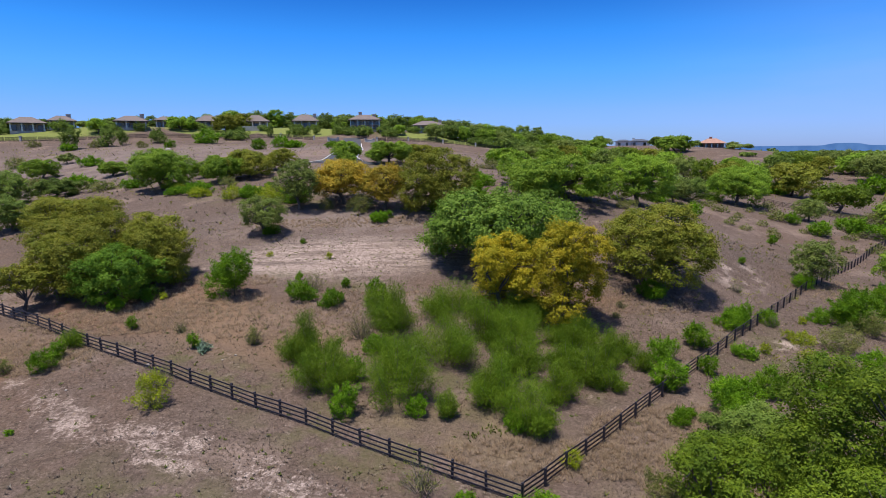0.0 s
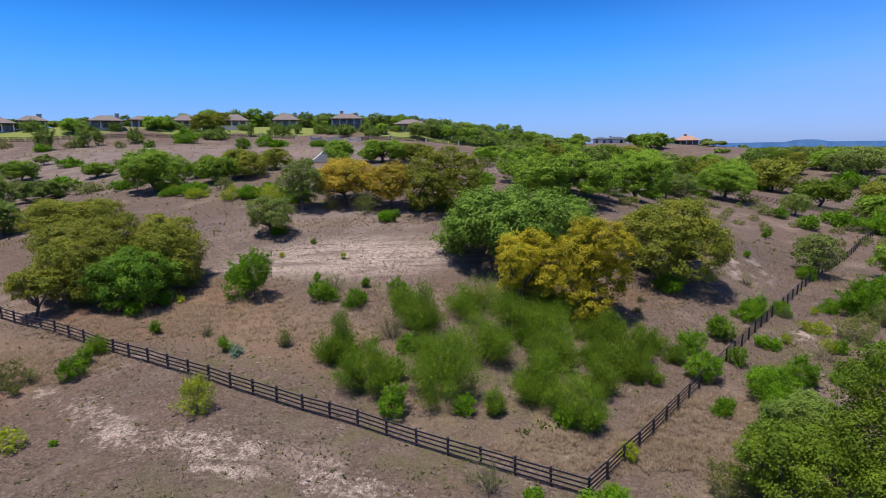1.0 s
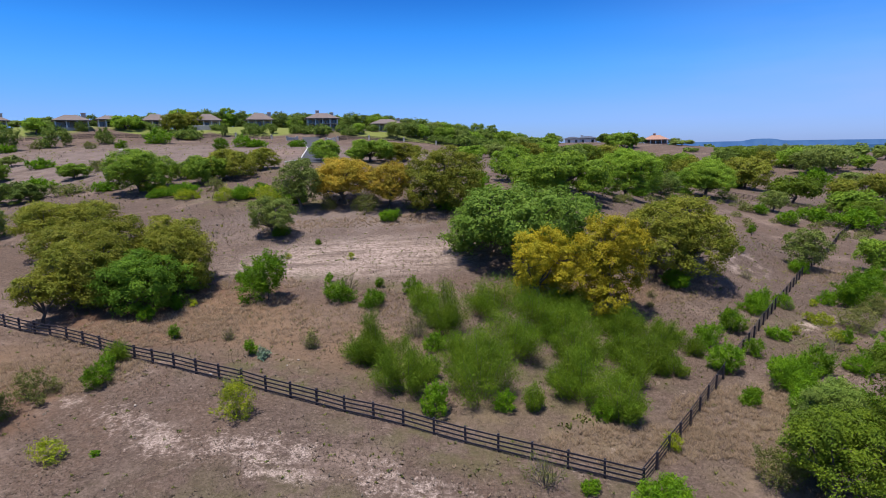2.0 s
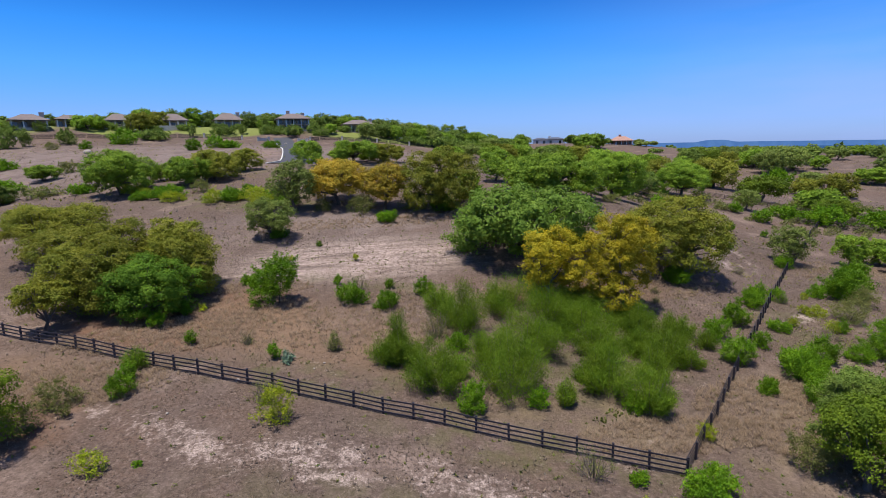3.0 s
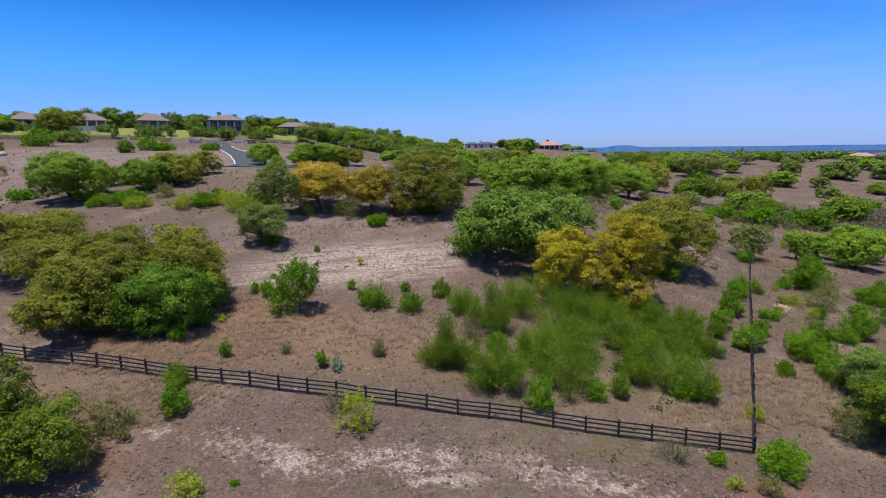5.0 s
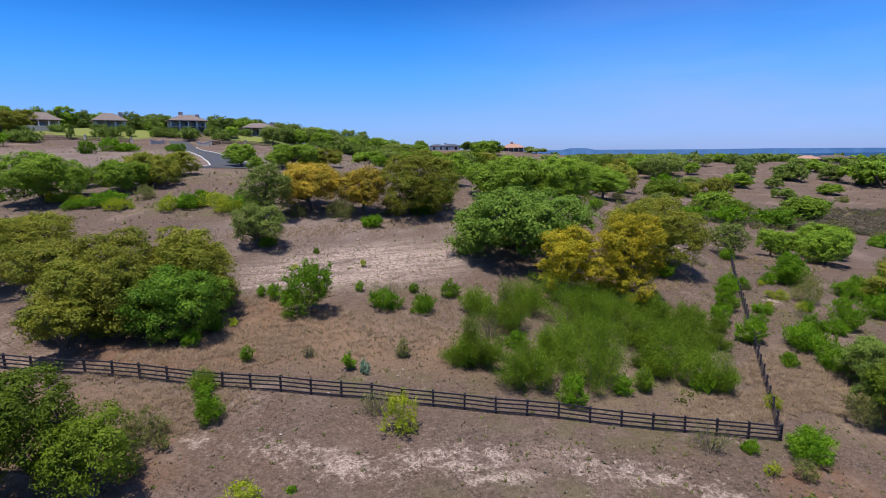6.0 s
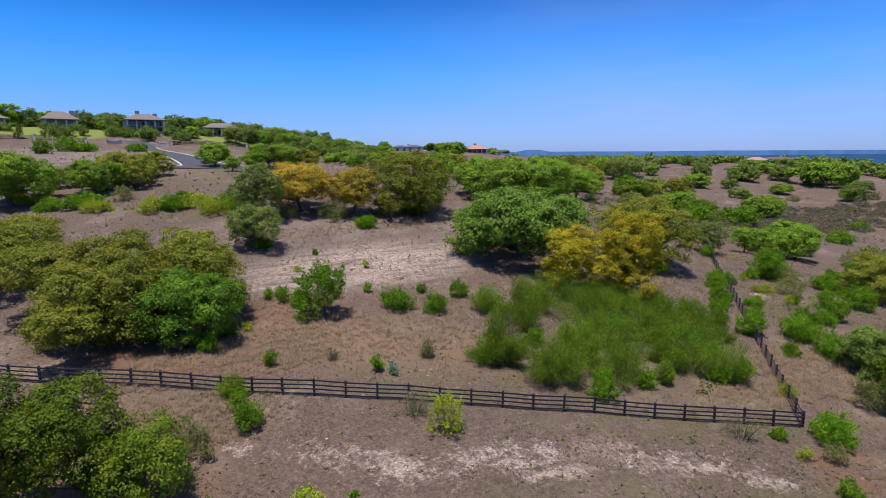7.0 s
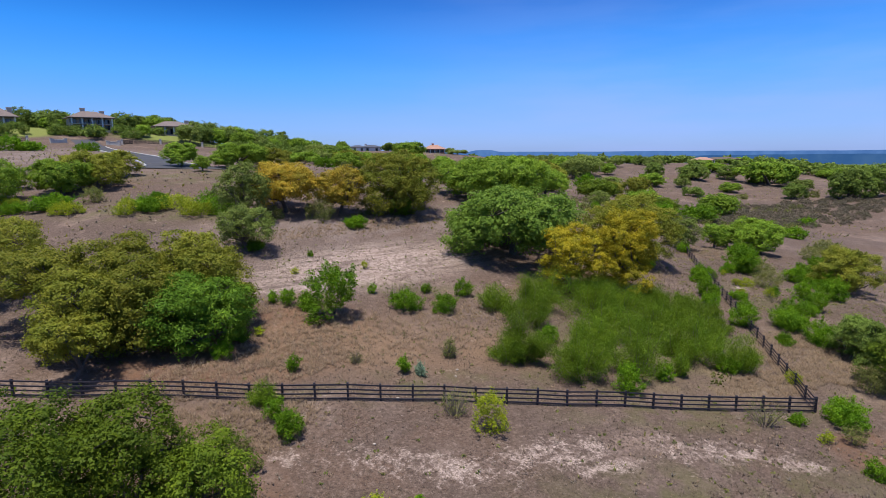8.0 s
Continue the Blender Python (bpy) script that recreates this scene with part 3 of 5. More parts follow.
def feathery(x, y, wide, tall, leaf_mat, label, group, name="feathery_shrub", stems_n=30, n_blade=12500, blade=0.30, thin=0.018):
    """An open shrub of many wand-like stems that fan upwards and outwards and carry fine foliage."""
    z = land_z(x, y)
    rng = np.random.default_rng(int(abs(x) * 57 + abs(y) * 91 + wide * 3))
    ob = thing(name, x, y, z - 0.03, label, "shrub", group, rng.uniform(0, 360))
    tips = []
    for k in range(stems_n):
        t, o = rng.uniform(0, 2 * math.pi), math.sqrt(rng.uniform(0, 1)) * wide * 0.56
        h = tall * rng.uniform(0.40, 1.02) * (1 - 0.55 * (1.8 * o / wide) ** 2)
        base = Vector((math.cos(t) * o * 0.30, math.sin(t) * o * 0.30, -0.1))
        mid = Vector((math.cos(t) * o * 0.7, math.sin(t) * o * 0.7, h * 0.52))
        end = Vector((math.cos(t) * o + rng.uniform(-0.25, 0.25), math.sin(t) * o + rng.uniform(-0.25, 0.25), h))
        v, f = tube([base, mid, end], [0.030, 0.018, 0.006], 4)
        child("stem", quads("stem", v, f, TWIGS), ob)
        tips.append((base, mid, end))
    n = int(np.clip(n_blade * wide * tall / 16, 250, 17000))
    pick = rng.integers(0, len(tips), n)
    u = np.sqrt(rng.uniform(0.06, 1, n))[:, None]
    B, M, E = (np.array([tuple(tips[i][j]) for i in range(len(tips))])[pick] for j in range(3))
    pts = (1 - u) ** 2 * B + 2 * u * (1 - u) * M + u * u * E + rng.normal(0, 1, (n, 3)) * np.array([0.30, 0.30, 0.24]) * (0.3 + 0.7 * wide / 4)
    pts[:, 2] = np.maximum(pts[:, 2], 0.08)
    along = unit((E - M) + rng.normal(0, 1.0, (n, 3)) * tall * 0.30)
    side = unit(np.cross(along, rng.normal(0, 1, (n, 3))))
    s = rng.uniform(0.5, 1.3, (n, 1))
    L, W = along * s * blade * 0.5, side * s * thin
    v = np.stack([pts - L + W, pts - L - W, pts + L], 1).reshape(-1, 3)
    child("foliage", quads("foliage", v, np.arange(3 * n).reshape(-1, 3), leaf_mat), ob)
    return ob


# ---- ground ----
def spread(lo, hi, step, reach):
    """Grid lines: even from lo to hi, then ever wider out to reach."""
    xs = list(np.arange(lo, hi + 0.1, step))
    for sign in (-1, 1):
        s, p = step, (lo if sign < 0 else hi)
        while abs(p) < reach:
            s *= 1.18
            p += sign * s
            xs.append(p)
    return np.array(sorted(xs))


gx, gy = spread(-260, 300, 2.5, 4700), spread(0, 440, 2.5, 4700)
GX, GY = np.meshgrid(gx, gy)
GZ = land(GX, GY)
nx, ny = len(gx), len(gy)
idx = np.arange(nx * ny).reshape(ny, nx)
ground_faces = np.stack([idx[:-1, :-1], idx[:-1, 1:], idx[1:, 1:], idx[1:, :-1]], -1).reshape(-1, 4)
ground = new("ground", quads("ground", np.stack([GX, GY, GZ], -1).reshape(-1, 3), ground_faces, PASTURE, True))
tagged(ground, "dry brown hillside pasture with pale caliche patches and mown lawns", "ground", "", "structure")


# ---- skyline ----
def skyline(name, radius, base, low, high, seed, haze_blues, label, bumps=()):
    """A distant wooded ridge all round, its haze painted in as a glowing blue."""
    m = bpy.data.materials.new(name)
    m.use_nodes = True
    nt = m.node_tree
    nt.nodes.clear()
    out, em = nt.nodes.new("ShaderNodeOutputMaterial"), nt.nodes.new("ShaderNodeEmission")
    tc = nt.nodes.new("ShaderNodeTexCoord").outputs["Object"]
    # the haze of distance is put into these two blue emission tones
    c = mix(nt, span(nt, noise_tex(nt, tc, 0.012, 6.0), 0.35, 0.65), haze_blues[0], haze_blues[1])
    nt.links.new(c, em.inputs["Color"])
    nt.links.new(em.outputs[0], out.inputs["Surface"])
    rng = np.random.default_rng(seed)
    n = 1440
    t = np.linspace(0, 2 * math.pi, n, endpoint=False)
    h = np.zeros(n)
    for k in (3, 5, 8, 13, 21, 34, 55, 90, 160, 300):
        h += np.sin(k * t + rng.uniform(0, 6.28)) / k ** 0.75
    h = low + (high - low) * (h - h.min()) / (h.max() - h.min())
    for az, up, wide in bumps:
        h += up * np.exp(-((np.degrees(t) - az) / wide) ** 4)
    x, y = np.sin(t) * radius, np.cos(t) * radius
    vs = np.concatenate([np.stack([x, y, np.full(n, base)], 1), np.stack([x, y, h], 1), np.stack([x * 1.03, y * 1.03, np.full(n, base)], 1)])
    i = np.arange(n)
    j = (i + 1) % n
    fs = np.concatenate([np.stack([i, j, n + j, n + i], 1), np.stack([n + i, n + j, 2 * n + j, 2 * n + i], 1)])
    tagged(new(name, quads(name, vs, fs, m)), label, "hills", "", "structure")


skyline("backdrop", 4400, -70, 10, 24, 5, ((0.050, 0.120, 0.300), (0.068, 0.150, 0.345)), "distant wooded ridge on the skyline, haze painted in as glowing blue", ((35.2, 16, 1.3),))
skyline("backdrop", 3300, -70, -22, 2, 9, ((0.024, 0.074, 0.190), (0.036, 0.092, 0.210)), "nearer wooded valley side, haze painted in as glowing dark blue")


# ---- the road up to the gate ----
def ribbon(name, left, right, material, lift, steps=10, thick=0.0):
    """A strip of paving laid on the ground between two edges."""
    def along(line):
        pts = []
        for (x0, y0), (x1, y1) in zip(line[:-1], line[1:]):
            pts += [(x0 + (x1 - x0) * k / steps, y0 + (y1 - y0) * k / steps) for k in range(steps)]
        return pts + [line[-1]]
    a, b = along(left), along(right)
    vs, fs, m = [], [], 7
    for p, q in zip(a, b):
        for k in range(m):
            x, y = p[0] + (q[0] - p[0]) * k / (m - 1), p[1] + (q[1] - p[1]) * k / (m - 1)
            vs.append((x, y, land_z(x, y) + lift))
    for i in range(len(a) - 1):
        for k in range(m - 1):
            fs.append((i * m + k, i * m + k + 1, (i + 1) * m + k + 1, (i + 1) * m + k))
    return quads(name, vs, fs, material, True)


def kerb_line(line, parent):
    """Concrete kerb stones end to end along a line."""
    for (x0, y0), (x1, y1) in zip(line[:-1], line[1:]):
        length = math.hypot(x1 - x0, y1 - y0)
        n = max(1, round(length / 6.0))
        for k in range(n):
            ax, ay = x0 + (x1 - x0) * k / n, y0 + (y1 - y0) * k / n
            bx, by = x0 + (x1 - x0) * (k + 1) / n, y0 + (y1 - y0) * (k + 1) / n
            me = box("kerb", KERB, 0, -0.16, -0.25, math.hypot(bx - ax, by - ay, land_z(bx, by) - land_z(ax, ay)) - 0.02, 0.16, 0.28, 0.03)
            ob = child("kerb", me, parent)
            az, bz = land_z(ax, ay), land_z(bx, by)
            ob.matrix_basis = pose(ax, ay, az, 0, -math.degrees(math.asin((bz - az) / math.dist((ax, ay, az), (bx, by, bz)))), math.degrees(math.atan2(by - ay, bx - ax)))


ROAD_L = [(-54, 283), (-50, 262), (-46.5, 240), (-42, 215), (-38.5, 185), (-36, 160), (-35.5, 152), (-38.5, 147)]
ROAD_R = [(-46, 286), (-42, 264), (-38.5, 242), (-34, 217), (-30.5, 187), (-27.5, 162), (-24, 150), (-17, 142)]
road = new("road", ribbon("road", ROAD_L, ROAD_R, ASPHALT, 0.14))
tagged(road, "dark asphalt estate road with pale kerbs running downhill", "road", "", "structure")
kerb_line(ROAD_L[1:], road)
kerb_line(ROAD_R[1:-1], road)


# ---- houses on the ridge ----
def hip_roof(w, d, z, rise, over=1.0, ridge=0.35):
    """A hipped roof with eaves and a fascia."""
    bm = bmesh.new()
    a, b, rw = w / 2 + over, d / 2 + over, w * ridge / 2
    low = [bm.verts.new((sx * a, sy * b, z - 0.25)) for sx, sy in ((-1, -1), (1, -1), (1, 1), (-1, 1))]
    eave = [bm.verts.new((sx * a, sy * b, z)) for sx, sy in ((-1, -1), (1, -1), (1, 1), (-1, 1))]
    r0, r1 = bm.verts.new((-rw, 0, z + rise)), bm.verts.new((rw, 0, z + rise))
    bm.faces.new(low[::-1])
    for k in range(4):
        j = (k + 1) % 4
        bm.faces.new((low[k], low[j], eave[j], eave[k]))
    bm.faces.new((eave[0], eave[1], r1, r0))
    bm.faces.new((eave[1], eave[2], r1))
    bm.faces.new((eave[2], eave[3], r0, r1))
    bm.faces.new((eave[3], eave[0], r0))
    return bm


def window(parent, x, y, z, w, h, frame_mat):
    """A recessed pane in a frame, facing the valley."""
    fr = bmesh.new()
    for x0, z0, x1, z1 in ((0, 0, 0.09, h), (w - 0.09, 0, w, h), (0.09, 0, w - 0.09, 0.09), (0.09, h - 0.09, w - 0.09, h), (w / 2 - 0.03, 0.09, w / 2 + 0.03, h - 0.09)):
        box_bm(fr, x0, -0.06, z0, x1, 0.06, z1)
    ob = child("window", bm_mesh("window", fr, frame_mat), parent)
    ob.matrix_basis = pose(x, y, z)
    child("pane", box("pane", GLASS, 0.09, -0.015, 0.09, w - 0.09, 0.015, h - 0.09), ob)


def house(x, y, w, d, wall_h, rise, turn, wall_mat, roof_mat, label, porch=False, chimneys=(), storeys=1, sink=0.6, terrace=False, bay=3.2):
    z = land_z(x, y)
    ob = thing("house", x, y, z - sink, label, "house", "houses on the ridge", turn)
    top = wall_h + sink
    porch_d = 4.2 if porch else 0.0
    child("wall", box("wall", wall_mat, -w / 2, -d / 2 + porch_d, -1.5, w / 2, d / 2, top, 0.04), ob)
    roof = child("roof", bm_mesh("roof", hip_roof(w, d, top + 0.27, rise), roof_mat), ob)
    for cx, cy, ch in chimneys:
        bm = bmesh.new()
        box_bm(bm, cx - 0.9, cy - 0.6, top, cx + 0.9, cy + 0.6, top + ch)
        box_bm(bm, cx - 1.05, cy - 0.75, top + ch, cx + 1.05, cy + 0.75, top + ch + 0.25)
        child("chimney", bm_mesh("chimney", bm, wall_mat), roof)
    per = wall_h / storeys
    front = -d / 2 + porch_d
    for s in range(storeys):
        n = max(2, int(w / bay))
        for k in range(n):
            cx = -w / 2 + (k + 0.5) * w / n
            window(ob, cx - 0.95, front - 0.02, sink + s * per + 0.3, 1.9, per * 0.72, FENCE_BROWN)
    if porch:
        child("porch_floor", box("porch_floor", wall_mat, -w / 2, -d / 2, -1.2, w / 2, front - 0.01, sink + 0.05), ob)
        if storeys > 1:
            child("balcony", box("balcony", wall_mat, -w / 2, -d / 2, sink + per - 0.15, w / 2, front - 0.01, sink + per + 0.12), ob)
        n = max(3, int(w / 3.4))
        for k in range(n + 1):
            cx = -w / 2 + 0.35 + k * (w - 0.7) / n
            bm = bmesh.new()
            box_bm(bm, cx - 0.25, -d / 2 + 0.05, sink + 0.05, cx + 0.25, -d / 2 + 0.55, top)
            box_bm(bm, cx - 0.35, -d / 2 - 0.02, sink + 0.05, cx + 0.35, -d / 2 + 0.62, sink + 0.9)
            child("column", bm_mesh("column", bm, WHITE), ob, "white painted porch column")
    if terrace:
        child("terrace", box("terrace", LIMESTONE, -w * 0.62, -d / 2 - 4.5, -1.6, w * 0.25, -d / 2 - 0.02, sink + 1.0, 0.03), ob, "pale stone terrace wall")
    return ob


house(-193.6, 255, 13, 11, 3.4, 2.8, 38, STUCCO, ROOF, "single-storey stucco house with a brown hipped roof and porch", True)
house(-183.0, 263, 10, 9, 3.4, 2.4, 36, STUCCO, ROOF, "small stucco house with brown hipped roof and chimney", True, ((3, 0, 3.2),))
house(-154.1, 270, 13, 11, 3.0, 2.6, 30, STUCCO, ROOF, "wide stucco house with brown hipped roof and columned porch", True, ((5, 1, 3.6),))
house(-149.0, 294, 10, 8, 3.6, 2.0, 28, STUCCO, ROOF, "low tan outbuilding with a shallow brown roof", True)
house(-129.3, 300, 11.5, 11, 3.8, 3.2, 25, LIMESTONE, ROOF, "tall tan house over a pale stone base, brown roof", True, (), 2, 1.0, True)
house(-105.6, 305, 12, 11, 3.6, 3.4, 21, STUCCO, ROOF, "stucco house with brown hipped roof above a pale stone terrace", True, (), 1, 1.0, True)
house(-80.7, 313, 12.5, 11, 3.4, 3.6, 16, STUCCO, ROOF, "stucco house with brown hipped roof set on a green lawn", True, ((5.4, 1, 4.2),), 1, 0.8)
house(-46.8, 309, 16, 13, 5.2, 2.9, 10, STUCCO, ROOF, "large two-storey house with columned verandas and brown hipped roof", True, ((-2.2, 1, 4.4), (5.4, 2, 3.4)), 2, 0.6)
house(-12.5, 320, 16.5, 12, 3.8, 2.6, 3, STUCCO, ROOF, "sprawling tan house with shallow brown roof and pale chimney", True, ((7.0, 0, 3.2),), 1, 0.8)
house(133.5, 431, 11, 10, 3.4, 1.4, -16, WHITE, ROOF_DARK, "white modern house wing with a dark shallow roof", False, (), 1, 0.3, False, 9.0)
house(147.0, 435, 15, 11, 3.9, 1.6, -14, WHITE, ROOF_DARK, "long white modern house with a dark shallow roof", False, ((-4, 1, 2.6),), 1, 0.3, False, 8.0)
house(186.5, 399, 16, 12, 2.8, 3.2, -24, TERRACOTTA, ROOF_RED, "terracotta house with a red tiled roof and chimney", True, ((-1, 0, 4.4),), 1, 1.2)
house(330, 257, 13, 10, 2.6, 2.0, -50, TERRACOTTA, ROOF_RED, "low brick house with red tiled roof among far trees", True, (), 1, 0.2)
house(365, 264, 26, 12, 3.2, 1.6, -52, LIMESTONE, FENCE_BROWN, "long tan house with a flat-pitched roof among far trees", True, (), 1, 0.2)
house(306, 309, 18, 10, 2.6, 1.2, -44, WHITE, ROOF_DARK, "low pale house almost hidden by far trees", True, (), 1, 0.2)


def gate_wall(x, y, turn, w, label):
    z = land_z(x, y)
    ob = thing("gate_wall", x, y, z, label, "wall", "estate gate walls", turn)
    child("wall", box("wall", LIMESTONE, -w / 2, -0.4, -0.6, w / 2, 0.4, 1.25, 0.05), ob)
    child("coping", box("coping", KERB, -w / 2 - 0.15, -0.5, 1.253, w / 2 + 0.15, 0.5, 1.4, 0.03), ob)
    for sx in (-1, 1):
        bm = bmesh.new()
        box_bm(bm, sx * w / 2 - 0.5, -0.6, -0.6, sx * w / 2 + 0.5, 0.6, 1.7)
        box_bm(bm, sx * w / 2 - 0.6, -0.7, 1.703, sx * w / 2 + 0.6, 0.7, 1.9)
        child("pillar", bm_mesh("pillar", bm, LIMESTONE), ob)


gate_wall(-57.5, 275, 18, 4.6, "low pale limestone entrance wall beside the road")
gate_wall(-39.2, 273, -12, 4.0, "low pale limestone entrance wall beside the road")


# ---- fences ----
def walk_line(line, step):
    """Points every step metres along a bent line."""
    out, left = [line[0]], step
    for (x0, y0), (x1, y1) in zip(line[:-1], line[1:]):
        length, at = math.hypot(x1 - x0, y1 - y0), 0.0
        while length - at >= left:
            at += left
            out.append((x0 + (x1 - x0) * at / length, y0 + (y1 - y0) * at / length))
            left = step
        left -= length - at
    return out


def rail_fence(line, label, wood, step=2.35, high=1.28, rails=4, first_post=True):
    """A board fence: square posts, flat rails nailed along one face, following the ground."""
    rng = random.Random(int(abs(line[-1][0]) * 10))
    pts = walk_line(line, step)
    x0, y0 = pts[0]
    ob = thing("rail_fence", x0, y0, land_z(x0, y0), label, "fence", "pasture fences")
    o = Vector((x0, y0, land_z(x0, y0)))
    post_me = box("post", wood, -0.075, -0.075, -0.4, 0.075, 0.075, high + 0.06, 0.012)
    tops = []
    for k, (x, y) in enumerate(pts):
        p = Vector((x, y, land_z(x, y))) - o
        tops.append(p)
        if k or first_post:
            post = child("post", post_me, ob)
            nxt = pts[min(k + 1, len(pts) - 1)]
            prv = pts[max(k - 1, 0)]
            yaw = math.degrees(math.atan2(nxt[1] - prv[1], nxt[0] - prv[0]))
            post.matrix_basis = pose(*p, rng.uniform(-1.5, 1.5), rng.uniform(-1.5, 1.5), yaw)
    rail_me = {}
    for p, q in zip(tops[:-1], tops[1:]):
        d = q - p
        length = d.length
        key = round(length, 2)
        if key not in rail_me:
            rail_me[key] = box("rail", wood, -0.02, 0.078, -0.058, length + 0.01, 0.115, 0.058, 0.006)
        yaw, pitch = math.degrees(math.atan2(d.y, d.x)), -math.degrees(math.asin(d.z / length))
        for r in range(rails):
            up = 0.20 + (high - 0.27) * r / (rails - 1) + rng.uniform(-0.015, 0.015)
            rail = child("rail", rail_me[key], ob)
            rail.matrix_basis = pose(p.x, p.y, p.z + up, 0, pitch + rng.uniform(-0.35, 0.35), yaw)
    return ob


CORNER = (3.75, 30.15)
rail_fence([CORNER, (-3.15, 33.3), (-11.8, 37.2), (-18.2, 39.9), (-26.4, 44.1), (-32.7, 47.1), (-38.6, 50.7), (-42.6, 52.9), (-60, 62.2)], "black four-rail board fence across the lower pasture", FENCE_WOOD)
rail_fence([CORNER, (10.0, 36.1), (18.2, 44.1), (24.9, 50.5), (34.7, 60.1), (48.2, 72.9), (54.6, 78.6), (79, 102), (99, 119)], "black four-rail board fence climbing beside the shrubs", FENCE_WOOD, first_post=False)
rail_fence([(82, 157), (86, 151), (91, 144.3), (94.5, 137.5), (99, 131), (108, 122)], "weathered brown board fence below the far oaks", FENCE_BROWN)


def estate_fence(line, label, step=6.0):
    """Black iron railings between pale stone pillars."""
    pts = walk_line(line, step)
    x0, y0 = pts[0]
    o = Vector((x0, y0, land_z(x0, y0)))
    ob = thing("estate_fence", *o, label, "fence", "estate railings")
    bm = bmesh.new()
    box_bm(bm, -0.4, -0.4, -0.5, 0.4, 0.4, 2.0)
    box_bm(bm, -0.5, -0.5, 2.003, 0.5, 0.5, 2.2)
    pillar_me = bm_mesh("pillar", bm, LIMESTONE)
    bars = bmesh.new()
    for zz in (0.15, 0.9, 1.6):
        box_bm(bars, 0.42, -0.04, zz, step - 0.42, 0.04, zz + 0.09)
    for k in range(int(step / 0.3)):
        box_bm(bars, 0.45 + k * 0.29, -0.05, 0.0, 0.55 + k * 0.29, 0.05, 1.8)
    panel_me = bm_mesh("railing_panel", bars, IRON)
    for k, (x, y) in enumerate(pts):
        p = Vector((x, y, land_z(x, y))) - o
        if k % 3 == 0:
            child("pillar", pillar_me, ob, "pale stone pillar").matrix_basis = pose(*p)
        if k + 1 < len(pts):
            q = Vector((*pts[k + 1], land_z(*pts[k + 1]))) - o
            d = q - p
            panel = tagged(child("railing_panel", panel_me, ob), kind="stuff")
            panel.matrix_basis = pose(*p, 0, -math.degrees(math.asin(d.z / d.length)), math.degrees(math.atan2(d.y, d.x)))


estate_fence([(-215, 226), (-186, 230), (-167, 235), (-149, 246), (-131, 261), (-110, 273.5), (-87, 281), (-62, 276)], "black iron railings with pale stone pillars below the lawns")
estate_fence([(-36, 276), (-30, 282.5), (-4, 288.6), (25, 298), (49, 312)], "black iron railings with pale stone pillars along the slope")


def boulder(x, y, r, label):
    z = land_z(x, y)
    bm = bmesh.new()
    bmesh.ops.create_icosphere(bm, subdivisions=2, radius=1.0)
    for v in bm.verts:
        k = 1 + 0.22 * noise.noise(v.co * 1.7 + Vector((x, y, 0)))
        v.co = Vector((v.co.x * r * k, v.co.y * r * 0.8 * k, v.co.z * r * 0.6 * k))
    ob = new("boulder", bm_mesh("boulder", bm, ROCK, True))
    ob.matrix_basis = pose(x, y, z + r * 0.2, 0, 0, x * 37 % 360)
    tagged(ob, label, "rock", "pale boulders")


boulder(-104, 204, 1.6, "large pale limestone boulder on the upper slope")
boulder(-27.0, 44.6, 0.24, "small pale limestone block beside the fence")
boulder(-20.2, 47.0, 0.14, "small white stone in dry grass")
boulder(-21.0, 46.0, 0.12, "small white stone in dry grass")
boulder(-31.0, 40.0, 0.13, "small white stone in dry grass")
boulder(-46, 262, 0.8, "pale rock beside the road")


# ---- trees and shrubs ----
def oak_green(x, y, w, h):
    oak_tree(x, y, w, h, LEAF_GREEN, "spreading live oak with dense mid-green leaves on dry pasture", "oaks on the hillside", sparse=1.0, low=0.14, gaps=0.42)


def oak_bluegreen(x, y, w, h):
    oak_tree(x, y, w, h, LEAF_BLUEGREEN, "broad live oak with a dense grey-green domed crown", "oaks on the hillside", sparse=1.0, low=0.08, gaps=0.36)


def oak_olive(x, y, w, h):
    oak_tree(x, y, w, h, LEAF_OLIVE, "spreading oak with thin olive-brown leaves and bare limbs showing", "oaks on the hillside", sparse=0.85, low=0.10, gaps=0.46)


def oak_open(x, y, w, h):
    oak_tree(x, y, w, h, LEAF_YELLOWGREEN, "open live oak with yellow-green leaves and grey limbs showing", "oaks on the hillside", sparse=0.66, low=0.24, gaps=0.57)


def oak_deep(x, y, w, h):
    oak_tree(x, y, w, h, LEAF_DEEP, "low bushy oak with dense deep green leaves", "oaks on the hillside", sparse=1.0, low=0.08, gaps=0.42)


def oak_gnarled(x, y, w, h):
    oak_tree(x, y, w, h, LEAF_OLIVE, "old spreading oak with bare twisted trunk under an olive canopy", "oaks on the hillside", sparse=0.62, low=0.42, gaps=0.5)


def oak_dark(x, y, w, h):
    oak_tree(x, y, w, h, LEAF_DARK, "dark green live oak with a rounded low crown", "oaks on the hillside", sparse=1.0, low=0.08, gaps=0.4)


def oak_grey(x, y, w, h):
    oak_tree(x, y, w, h, LEAF_GREY, "open oak with pale grey-green leaves", "oaks on the hillside", sparse=0.65, low=0.2, gaps=0.48)


def oak_yellow(x, y, w, h):
    oak_tree(x, y, w, h, LEAF_YELLOW, "oak in golden yellow leaf with a lumpy crown", "oaks on the hillside", sparse=0.95, low=0.13, gaps=0.42)


def oak_orange(x, y, w, h):
    oak_tree(x, y, w, h, LEAF_ORANGE, "oak turning orange-yellow above dark twisted limbs", "oaks on the hillside", sparse=0.85, low=0.24, gaps=0.44)


